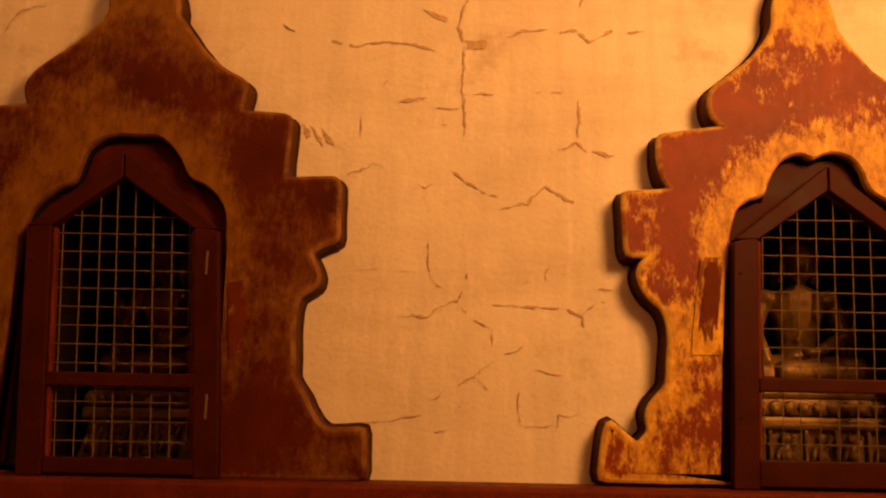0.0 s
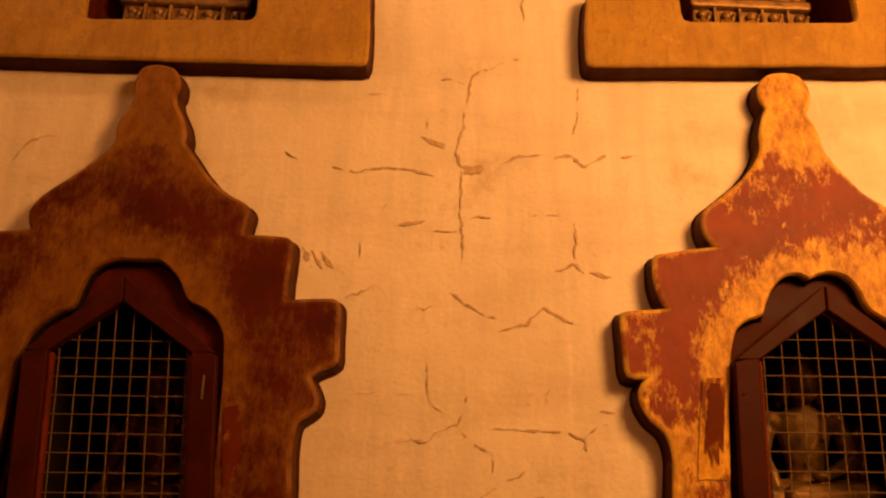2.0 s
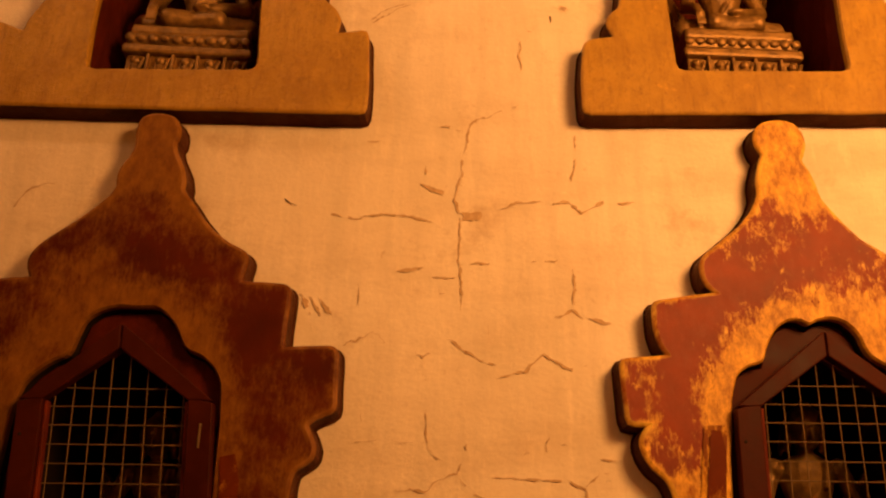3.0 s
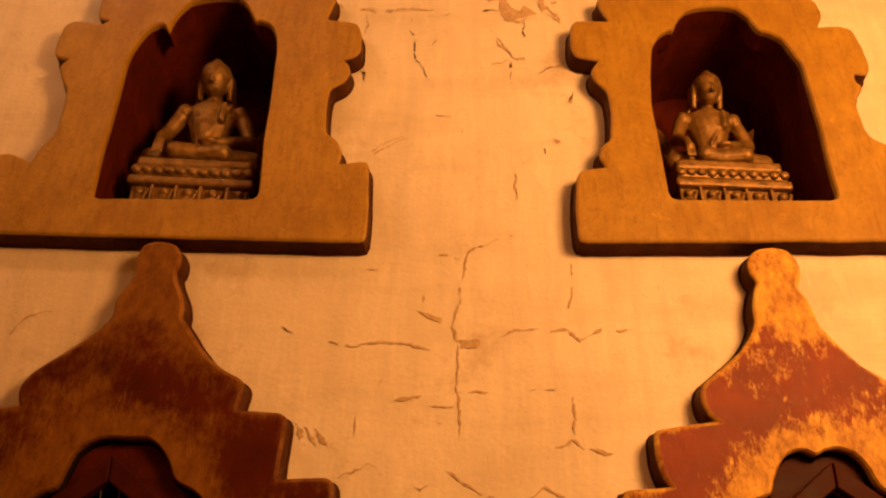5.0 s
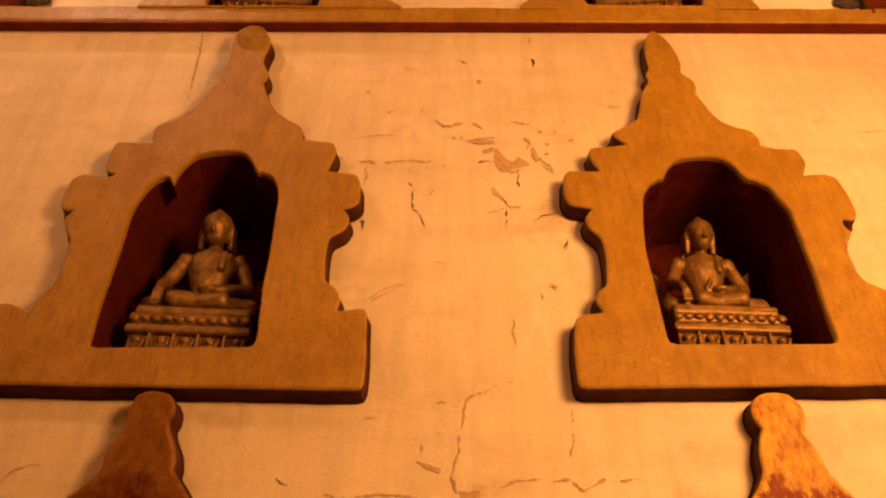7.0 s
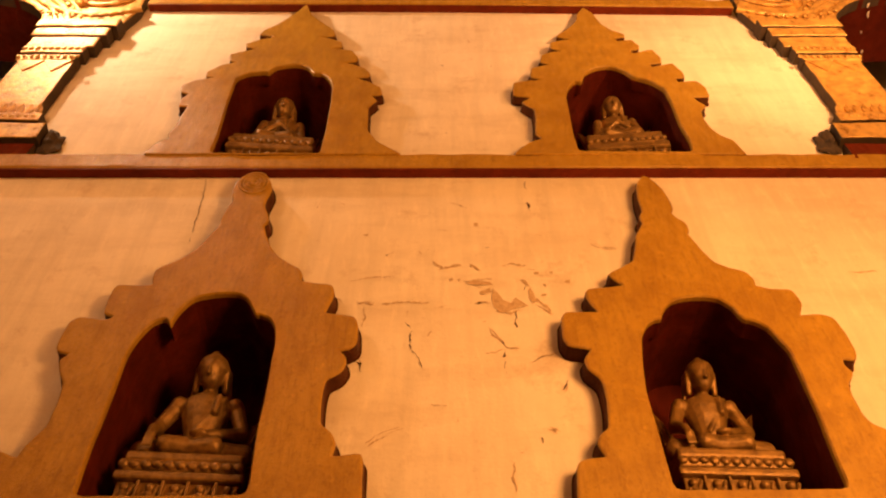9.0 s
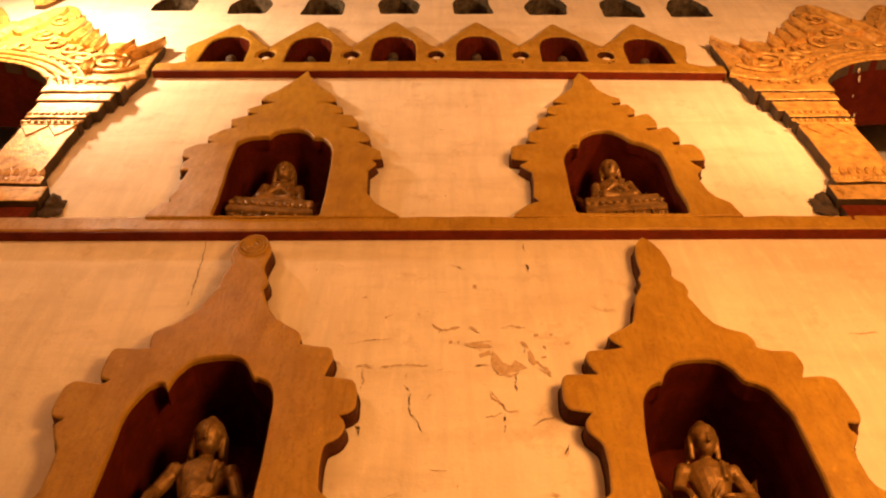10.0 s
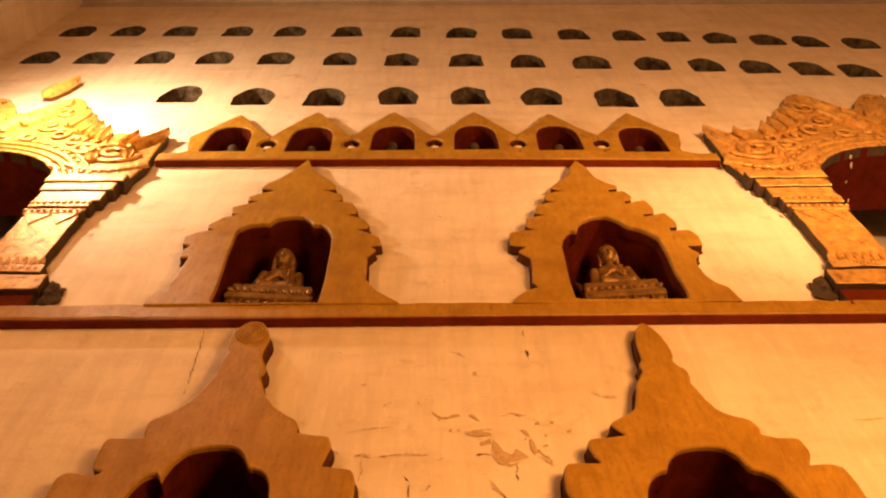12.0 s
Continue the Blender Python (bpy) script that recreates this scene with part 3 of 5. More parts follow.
HIGH_RIGHT_B = [(-0.012, 7.523), (0.036, 7.416), (0.071, 7.242), (0.134, 7.133), (0.204, 7.075), (0.205, 7.037), (0.127, 7.019), (0.144, 6.963), (0.242, 6.98),
                (0.277, 6.898), (0.263, 6.844), (0.207, 6.836), (0.218, 6.774), (0.354, 6.834), (0.387, 6.72), (0.377, 6.644), (0.297, 6.637), (0.307, 6.578),
                (0.447, 6.635), (0.488, 6.511), (0.483, 6.447), (0.423, 6.44), (0.43, 6.378), (0.549, 6.392), (0.583, 6.315), (0.581, 6.203), (0.475, 6.197),
                (0.5, 6.132), (0.533, 6.089), (0.489, 6.027), (0.481, 5.933), (0.499, 5.815), (0.53, 5.751), (0.593, 5.689), (0.617, 5.58), (0.627, 5.56)]
high_left = niche("ochre gold stucco niche with flame-stepped gable", "upper niches", -0.962, HIGH_LEFT_A, HIGH_LEFT_B,
                  [(-0.307, 5.567), (-0.301, 5.753), (-0.32, 6.151), (-0.322, 6.335), (-0.324, 6.434), (-0.265, 6.505), (-0.159, 6.527), (-0.127, 6.511), (-0.096, 6.591), (-0.008, 6.623), (0.067, 6.622), (0.13, 6.564), (0.157, 6.499), (0.211, 6.507), (0.267, 6.427), (0.296, 6.327), (0.304, 6.144), (0.307, 5.808), (0.3, 5.595), (0.291, 5.56)], OCHRE, -0.07, 0.5, 2, 31)
high_right = niche("ochre gold stucco niche with bulging flame-stepped gable", "upper niches", 1.06, HIGH_RIGHT_A, HIGH_RIGHT_B,
                   [(-0.29, 5.585), (-0.297, 5.761), (-0.291, 6.057), (-0.289, 6.199), (-0.264, 6.31), (-0.208, 6.409), (-0.168, 6.385), (-0.14, 6.503), (-0.054, 6.583), (0.044, 6.606), (0.125, 6.54), (0.164, 6.459), (0.262, 6.403), (0.33, 6.303), (0.341, 6.12), (0.334, 5.881), (0.352, 5.691), (0.342, 5.577)], OCHRE, -0.07, 0.5, 2, 32)


# ---- mouldings ----
def moulding(x0, x1, z0, z1, deep, label, seed, sag=lambda x: 0.0):
    """A long painted string course with a red underside."""
    rnd = random.Random(seed)
    bm = bmesh.new()
    n = int((x1 - x0) / 0.12)
    prev = None
    for k in range(n + 1):
        x = x0 + (x1 - x0) * k / n
        d, a, b = [rnd.uniform(-0.004, 0.004) + (sag(x) if k2 else 0.0) for k2 in range(3)]
        pts = [(0.02, z1 + a), (-deep + 0.012 + d, z1 + a), (-deep + d, z1 - 0.014 + a), (-deep + d, z0 + 0.012 + b), (-deep + 0.01 + d, z0 + b), (0.02, z0 + 0.004 + b)]
        ring = [bm.verts.new((x, y, z)) for y, z in pts]
        if prev:
            for i in range(6):
                bm.faces.new((prev[i], prev[(i + 1) % 6], ring[(i + 1) % 6], ring[i]))
        else:
            bm.faces.new(ring)
        prev = ring
    bm.faces.new(prev[::-1])
    top = thing("string_course", label, "moulding", "string courses", "structure")
    part("course", bm, OCHRE, top)
    under = box(x0 + 0.01, x1 - 0.01, -deep + 0.004, 0.02, z0 - 0.014, z0 - 0.001)
    bmesh.ops.bisect_plane(under, geom=under.verts[:] + under.edges[:] + under.faces[:], plane_co=((x0 + x1) / 2, 0, 0), plane_no=(1, 0, 0))
    for v in under.verts:
        v.co.z += sag(v.co.x)
    part("soffit", under, RED, top, "dark red painted underside")
    return top


moulding(CORNER + 0.01, 5.6, 5.432, 5.572, 0.06, "long ochre string course with a red underside", 1)
moulding(-2.16, 2.16, 7.605, 7.745, 0.06, "short ochre string course under the small gabled niches", 2, lambda x: -0.016 * x - 0.005 * x * x)
sill = thing("ledge", "dark red painted ledge below the lowest niches", "ledge", kind="structure")
part("ledge_top", box(CORNER + 0.01, 6.5, -0.19, 0.02, 1.30, 1.432, 0.012), RED, sill)
part("dado", box(CORNER + 0.01, 6.5, -0.13, 0.02, 0.0, 1.295, 0.008), RED, sill)


# ---- small gabled niches ----
GABLE_FOOT = (7.78, 7.77, 7.785, 7.79, 7.77, 7.725)
for k in range(6):
    ax, foot_z = -1.68 + 0.665 * k, GABLE_FOOT[k]
    g = thing("gabled_niche", "small ochre gabled niche with a dark maroon hollow", "niche", "small gabled niches")
    peak = (8.60, 8.655, 8.65, 8.64, 8.59, 8.59)[k]
    lean = (-0.01, -0.015, -0.02, 0.01, -0.01, 0.0)[k]
    slope = [(0, peak), (0.03, peak - 0.03), (0.11, peak - 0.17), (0.20, peak - 0.33), (0.30, 8.13), (0.332, 8.08)]
    inner = [(0.332, 8.03), (0.29, 8.015), (0.262, 7.97), (0.255, 7.92), (0.262, 7.86), (0.29, foot_z + 0.045), (0.332, foot_z + 0.035), (0.332, foot_z - 0.06)]
    outer = [(0.325, 8.04), (0.31, 7.98), (0.305, 7.92), (0.27, 7.85), (0.275, foot_z + 0.01), (0.345, foot_z - 0.03), (0.40, foot_z - 0.06)]
    right, left = slope + (inner if k < 5 else outer), slope + (inner if k else outer)
    loop = [(ax + x + lean * (z > 8.1), z) for x, z in right] + [(ax - x + lean * (z > 8.1), z) for x, z in reversed(left[1:])]
    hole = [(ax + x, foot_z + z) for x, z in mirrored([(0, 0.535), (0.05, 0.53), (0.10, 0.50), (0.14, 0.45), (0.165, 0.36), (0.175, 0.22), (0.178, 0.0)], 0)]
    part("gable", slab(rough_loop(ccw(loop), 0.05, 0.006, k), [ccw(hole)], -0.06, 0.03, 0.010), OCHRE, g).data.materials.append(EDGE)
    part("recess", recess(offset(ccw(hole), -0.003), -0.042, 0.40), MAROON, g, "dark maroon painted hollow")
    cut(3, offset(ccw(hole), 0.012))
    if k < 5:
        rg = thing("wall_ring", "small ochre ring round a pale plaster boss", "ring", "rings between gables")
        c, cz = ax + 0.3325, 7.935 - 0.012 * max(0, k - 2)
        bm = slab(ccw(arc(c, cz, 0.088, 0.112, 0, 340, 17)), [ccw(arc(c, cz, 0.066, 0.088, 0, 340, 17))], -0.052, 0.03, 0.008)
        part("ring", bm, OCHRE, rg).data.materials.append(EDGE)
        bm = recess(ccw(arc(c, cz, 0.07, 0.092, 0, 340, 17)), -0.035, -0.004)
        part("ring_hollow", bm, MAROON, rg, "dark maroon hollow of the ring")
        bm = bmesh.new()
        ball(bm, (c, -0.012, cz - 0.03), 1, (0.045, 0.028, 0.052))
        part("boss", bm, PLASTER, rg, "pale plaster boss", True)


# ---- rows of small plain niches ----
def pigeonhole(x, z, w, h, seed, band):
    rnd = random.Random(seed)
    s = lambda: rnd.uniform(-0.022, 0.022)
    loop = [(x - w / 2 + s(), z), (x + w / 2 + s(), z + s() * 0.5), (x + w / 2 + s(), z + h * 0.5 + s()), (x + w * 0.42 + s(), z + h * 0.78 + s()), (x + w * 0.22, z + h * 0.95 + s()), (x + s(), z + h + s()),
            (x - w * 0.22, z + h * 0.95 + s()), (x - w * 0.42 + s(), z + h * 0.78 + s()), (x - w / 2 + s(), z + h * 0.5 + s())]
    loop = rough_loop(softened(loop, 0.03), 0.05, 0.014, seed)
    ob = part("small_niche", recess(ccw(loop), -0.001, rnd.uniform(0.28, 0.38)), RECESS_SHADE)
    tagged(ob, "small plain arched niche in the plaster, its shade painted dark", "niche", "rows of small niches")
    cut(band, offset(ccw(loop), 0.004))


for k, (x, z) in enumerate(((-2.40, 9.09), (-1.71, 9.01), (-1.04, 8.99), (-0.36, 9.01), (0.30, 9.0), (0.975, 8.97), (1.64, 8.92), (2.26, 8.915))):
    pigeonhole(x, z, 0.355, 0.50, 100 + k, 4)
for k, x in enumerate((-4.21, -3.64, -2.99, -2.35, -1.70, -1.02, -0.37, 0.32, 0.96, 1.62, 2.24, 2.79, 3.30, 3.80, 4.27)):
    pigeonhole(x, 10.34 - 0.0025 * k * k - 0.008 * k, 0.35, 0.46, 130 + k, 4)
for k, x in enumerate((-4.2, -3.62, -2.99, -2.33, -1.70, -1.03, -0.35, 0.29, 0.94, 1.59, 2.20, 2.72, 3.23, 3.74, 4.19, 4.74)):
    pigeonhole(x, 11.42 - 0.003 * k * k, 0.34, 0.46, 160 + k, 4)


# ---- wire-mesh doors of the lower niches ----
def poly_board(bm, pts, y0, y1):
    """A straight board from an outline in the wall's plane."""
    a = [bm.verts.new((x, y0, z)) for x, z in pts]
    b = [bm.verts.new((x, y1, z)) for x, z in pts]
    bm.faces.new(a)
    bm.faces.new(b[::-1])
    skirt(bm, a, b)


def board(pts, y0, y1, bevel=0.004):
    bm = bmesh.new()
    poly_board(bm, pts, y0, y1)
    bmesh.ops.bevel(bm, geom=bm.edges[:], offset=bevel, segments=2, affect="EDGES", profile=0.5)
    return bm


def mesh_door(cx, z0, label, lean, low, rail):
    """A gabled wooden frame with a middle rail, filled with square wire mesh, before a hollow."""
    d = thing("screen_door", label, "door", "mesh doors")
    W2, S, ZS, ZA = 0.288, 0.074, z0 + 0.722, z0 + 0.958
    f, b = -0.125, -0.088

    def at(x, z):
        return (cx + x + lean * (z - z0), z)

    for s in (-1, 1):
        part("stile", board([at(s * W2, z0), at(s * (W2 - S), z0), at(s * (W2 - S), ZS + 0.012), at(s * W2, ZS - 0.005)], f, b), WOOD, d)
        part("gable_rail", board([at(s * W2, ZS), at(s * (W2 - S), ZS + 0.002), at(s * 0.002, ZA - 0.078), at(s * 0.002, ZA)], f - 0.002, b), WOOD, d)
        # strip that holds the mesh
        part("bead_strip", board([at(s * (W2 - S), z0 + low), at(s * (W2 - S - 0.012), z0 + low), at(s * (W2 - S - 0.012), ZS), at(s * (W2 - S), ZS)], f + 0.012, b), RED, d)
    part("bottom_rail", board([at(-W2 + S, z0 + 0.008), at(W2 - S, z0 + 0.008), at(W2 - S, z0 + low), at(-W2 + S, z0 + low)], f + 0.002, b), WOOD, d)
    part("middle_rail", board([at(-W2 + S, z0 + rail - 0.04), at(W2 - S, z0 + rail - 0.04), at(W2 - S, z0 + rail), at(-W2 + S, z0 + rail)], f + 0.002, b), WOOD, d)
    rnd = random.Random(int(cx * 100))
    inner = W2 - S
    y = -0.092
    k = -4
    while k <= 3:
        x = (k + 0.5) * 0.0545 + rnd.uniform(-0.002, 0.002)
        top = ZS + (ZA - 0.078 - ZS) * (1 - abs(x) / inner)
        for a, e in ((z0 + low - 0.005, z0 + rail - 0.035), (z0 + rail - 0.005, top)):
            bm = bmesh.new()
            p, q = at(x, a), at(x + rnd.uniform(-0.002, 0.002), e)
            bar(bm, (p[0], y, p[1]), (q[0], y, q[1]), 0.0017)
            part("wire", bm, WIRE, d)
        k += 1
    z = z0 + low + 0.045
    while z < ZA - 0.15:
        if not z0 + rail - 0.045 < z < z0 + rail + 0.005:
            w = inner if z < ZS else inner * (1 - (z - ZS) / (ZA - 0.078 - ZS))
            bm = bmesh.new()
            p, q = at(-w, z), at(w, z + rnd.uniform(-0.002, 0.002))
            bar(bm, (p[0], y - 0.003, p[1]), (q[0], y - 0.003, q[1]), 0.0017)
            part("wire", bm, WIRE, d)
        z += 0.0555
    for z in (z0 + 0.2, z0 + 0.62):
        p = at(W2 - 0.035, z)
        part("hinge", box(p[0] - 0.003, p[0] + 0.003, f - 0.004, f + 0.004, z - 0.035, z + 0.035, 0.001), WIRE, d, "thin metal hinge plate")
        p = at(-W2 + 0.02, z)
        bm = bmesh.new()
        ball(bm, (p[0], f, z), 0.006, (1, 0.5, 1), 1)
        part("screw", bm, BLACK, d)
    return d


def tympanum(cx, arch, z0, w, lean, mat, label):
    """The painted board that closes the hollow round the door's gable."""
    loop = offset(ccw([(cx + x, z) for x, z in arch]), -0.006)
    hole = ccw([(cx + x + lean * (z - z0), z) for x, z in ((-w + 0.012, z0 + 0.02), (w - 0.012, z0 + 0.02), (w - 0.012, z0 + 0.62), (0.25, z0 + 0.72), (0, z0 + 0.89), (-0.25, z0 + 0.72), (-w + 0.012, z0 + 0.62))])
    ob = part("backing_board", slab(loop, [hole], -0.035, -0.01, 0.004), mat)
    ob.data.materials.append(mat)
    tagged(ob, label, "board")


mesh_door(-0.912, 1.433, "dark red-brown wooden door with wire mesh before a niche", -0.07, 0.052, 0.292)
mesh_door(1.122, 1.434, "reddish wooden door with wire mesh before a lit niche", 0.045, 0.082, 0.315)
tympanum(-1.0, ARCH_PLAIN, 1.44, 0.290, 0.0, MAROON, "dark maroon board closing the arch round a door")
tympanum(1.155, ARCH_CUSPED, 1.452, 0.288, 0.01, WOOD, "brown board closing the arch round a door")


# ---- carved figures and their pedestals ----
def figure_mesh(name, pose_kind, seed):
    """A seated carved figure as one plain closed mesh, origin at the seat's middle, facing -y."""
    bm = bmesh.new()
    # legs folded flat
    for s in (-1, 1):
        limb(bm, (s * 0.06, 0.06, 0.060), (s * 0.215, -0.02, 0.05), 0.056, 0.050)
        limb(bm, (s * 0.215, -0.02, 0.048), (-s * 0.10, -0.095, 0.042), 0.048, 0.040)
    ball(bm, (0, 0.01, 0.05), 0.1, (2.0, 1.0, 0.5))
    # trunk: narrow waist, broad chest and shoulders
    prev = None
    for z, rx, ry in ((0.04, 0.088, 0.07), (0.12, 0.070, 0.058), (0.18, 0.078, 0.060), (0.25, 0.102, 0.066), (0.30, 0.116, 0.064), (0.335, 0.104, 0.054), (0.36, 0.05, 0.042)):
        ring = [bm.verts.new((rx * math.cos(2 * math.pi * k / 16), 0.042 + ry * math.sin(2 * math.pi * k / 16), z)) for k in range(16)]
        if prev:
            skirt(bm, prev, ring)
        else:
            bm.faces.new(ring[::-1])
        prev = ring
    bm.faces.new(prev)
    for s in (-1, 1):
        ball(bm, (s * 0.126, 0.045, 0.312), 0.042)
    limb(bm, (0.085, -0.004, 0.325), (-0.02, -0.018, 0.16), 0.011, 0.009)
    limb(bm, (0.06, -0.012, 0.325), (0.055, -0.022, 0.25), 0.014, 0.016)
    limb(bm, (0, 0.045, 0.35), (0, 0.035, 0.40), 0.036, 0.034)
    # head with a cap of hair, a small topknot and long ears
    ball(bm, (0, 0.012, 0.450), 0.066, (0.84, 0.92, 1.12), 3)
    ball(bm, (0, -0.006, 0.418), 0.044, (1.0, 0.95, 0.8))
    ball(bm, (0, 0.036, 0.474), 0.074, (0.98, 0.98, 0.84), 3)
    ball(bm, (0, 0.045, 0.530), 0.026, (1, 1, 0.8))
    limb(bm, (0, -0.050, 0.463), (0, -0.058, 0.438), 0.007, 0.011, 6)
    for s in (-1, 1):
        limb(bm, (s * 0.068, 0.03, 0.47), (s * 0.066, 0.026, 0.385), 0.013, 0.016)
        limb(bm, (s * 0.072, 0.055, 0.46), (s * 0.085, 0.06, 0.37), 0.016, 0.010)
    if pose_kind == "touching":
        limb(bm, (-0.135, 0.05, 0.305), (-0.182, 0.012, 0.19), 0.037, 0.031)
        limb(bm, (-0.182, 0.012, 0.19), (-0.172, -0.085, 0.118), 0.030, 0.022)
        limb(bm, (-0.172, -0.085, 0.118), (-0.168, -0.108, 0.075), 0.023, 0.020)
        for k in range(4):
            limb(bm, (-0.184 + 0.011 * k, -0.112, 0.08), (-0.186 + 0.012 * k, -0.118, 0.02), 0.0075, 0.006, 6)
        limb(bm, (0.135, 0.05, 0.305), (0.186, 0.03, 0.18), 0.037, 0.031)
        limb(bm, (0.186, 0.03, 0.18), (0.05, -0.065, 0.118), 0.030, 0.020)
        ball(bm, (0.02, -0.075, 0.112), 0.034, (1.3, 0.9, 0.5))
    else:
        for s in (-1, 1):
            limb(bm, (s * 0.132, 0.04, 0.30), (s * 0.168, -0.02, 0.10), 0.034, 0.028)
            limb(bm, (s * 0.168, -0.02, 0.10), (s * 0.020, -0.058, 0.205), 0.026, 0.018)
        ball(bm, (0, -0.058, 0.222), 0.024, (1, 0.8, 1.4))
    # the trunk leans a little forward and the head is bowed
    nod = Matrix.Translation((0, 0.03, 0.40)) @ Matrix.Rotation(radians(22), 4, "X") @ Matrix.Translation((0, -0.03, -0.40))
    for v in bm.verts:
        if v.co.z > 0.37 and abs(v.co.x) < 0.11:
            v.co = nod @ v.co
        v.co.y -= 0.16 * max(0.0, v.co.z - 0.12)
    me = bpy.data.meshes.new("tmp")
    bm.to_mesh(me)
    bm.free()
    tmp = new("tmp", me)
    mod = tmp.modifiers.new("join", "REMESH")
    mod.mode, mod.voxel_size = "VOXEL", 0.0055
    sm = tmp.modifiers.new("smooth", "SMOOTH")
    sm.factor, sm.iterations = 0.5, 2
    out = bpy.data.meshes.new_from_object(tmp.evaluated_get(bpy.context.evaluated_depsgraph_get()))
    bpy.data.objects.remove(tmp)
    for p in out.polygons:
        p.use_smooth = True
    out.materials.clear()
    out.materials.append(GILT)
    out.name = name
    return out


TOUCHING = figure_mesh("statue_touching", "touching", 1)
RAISED = figure_mesh("statue_raised", "raised", 2)


def statue(mesh, at, turn, size, label):
    ob = new("statue", mesh)
    ob.matrix_world = pose(*at, 0, 0, turn) @ Matrix.Diagonal((size * 0.86, size * 0.9, size * 0.95, 1))
    return tagged(ob, label, "statue", "niche statues")


def leaf(x, z, angle, length, width, y, thick, curl):
    """A flame leaf of stucco: a bent, pointed, ridged slab. angle 90 points up."""
    bm = bmesh.new()
    n = 8
    left, mid, right = [], [], []
    for k in range(n + 1):
        u = k / n
        a = radians(angle + curl * u)
        b = radians(angle)
        cx = x + length * u * math.cos((a + b) / 2)
        cz = z + length * u * math.sin((a + b) / 2)
        w = width * (1 - u) ** 0.36 * (0.50 + 1.0 * u * (1 - u) * 2) + 0.002
        nx, nz = -math.sin(a), math.cos(a)
        left.append(((cx + nx * w), (cz + nz * w)))
        mid.append((cx, cz))
        right.append(((cx - nx * w), (cz - nz * w)))
    rows = []
    for (a, b, c) in zip(left, mid, right):
        rows.append([bm.verts.new((a[0], y, a[1])), bm.verts.new((a[0] * 0.9 + b[0] * 0.1, y - thick * 0.75, a[1] * 0.9 + b[1] * 0.1)), bm.verts.new(((a[0] + b[0]) / 2, y - thick * 0.55, (a[1] + b[1]) / 2)), bm.verts.new((b[0], y - thick, b[1])),
                     bm.verts.new(((c[0] + b[0]) / 2, y - thick * 0.55, (c[1] + b[1]) / 2)), bm.verts.new((c[0] * 0.9 + b[0] * 0.1, y - thick * 0.75, c[1] * 0.9 + b[1] * 0.1)), bm.verts.new((c[0], y, c[1]))])
    for r0, r1 in zip(rows, rows[1:]):
        for i in range(6):
            bm.faces.new((r0[i], r0[i + 1], r1[i + 1], r1[i]))
    bm.faces.new(rows[0][::-1])
    return bm


def pedestal(at, w, h, label, turn=0, seed=1):
    """A carved stand: a relief block, a moulding, a row of petals and a seat slab."""
    rnd = random.Random(seed)
    p = thing("pedestal", label, "pedestal", "niche pedestals")
    d = w * 0.52
    part("base_block", box(-w / 2 + 0.012, w / 2 - 0.012, -d / 2 + 0.02, d / 2, 0, h * 0.56, 0.006), GILT, p)
    part("lower_band", box(-w / 2 - 0.004, w / 2 + 0.004, -d / 2 - 0.008, d / 2, h * 0.50, h * 0.64, 0.012), GILT, p)
    part("upper_band", box(-w / 2 + 0.004, w / 2 - 0.004, -d / 2, d / 2, h * 0.65, h * 0.83, 0.014), GILT, p)
    part("seat_slab", box(-w / 2 + 0.012, w / 2 - 0.012, -d / 2 + 0.012, d / 2, h * 0.83, h, 0.014), GILT, p)
    n = 5
    for k in range(n):
        x = -w / 2 + w * (k + 0.5) / n + rnd.uniform(-0.006, 0.006)
        bm = bmesh.new()
        y = -d / 2 + 0.01
        ball(bm, (x, y, h * 0.40), 0.018, (1, 0.9, 1.1))
        limb(bm, (x, y + 0.004, h * 0.30), (x + 0.006, y + 0.004, h * 0.16), 0.018, 0.024, 8)
        limb(bm, (x - 0.018, y, h * 0.30), (x - 0.034, y - 0.002, h * 0.14), 0.009, 0.008, 6)
        limb(bm, (x + 0.018, y, h * 0.30), (x + 0.03, y - 0.002, h * 0.42), 0.009, 0.008, 6)
        limb(bm, (x - 0.03, y, h * 0.08), (x + 0.034, y, h * 0.06), 0.017, 0.015, 6)
        part("relief", bm, GILT, p, smooth=True)
        if k:
            part("divider", box(x - w / n / 2 - 0.006, x - w / n / 2 + 0.006, y - 0.012, y + 0.02, 0.01, h * 0.5, 0.003), GILT, p)
    m = 11
    for k in range(m):
        x = -w / 2 + w * (k + 0.5) / m
        bm = bmesh.new()
        ball(bm, (x, -d / 2 - 0.002, h * 0.735), w / m * 0.48, (1, 0.6, 0.95 + rnd.uniform(-0.15, 0.15)))
        part("petal", bm, GILT, p, smooth=True)
    for s in (-1, 1):
        bm = leaf(s * w * 0.36, h + 0.02, 90 + s * 8, 0.30, 0.035, d / 2 - 0.03, 0.03, -s * 40)
        part("back_ornament", bm, GILT, p)
    p.matrix_world = pose(*at, 0, 0, turn)
    return p


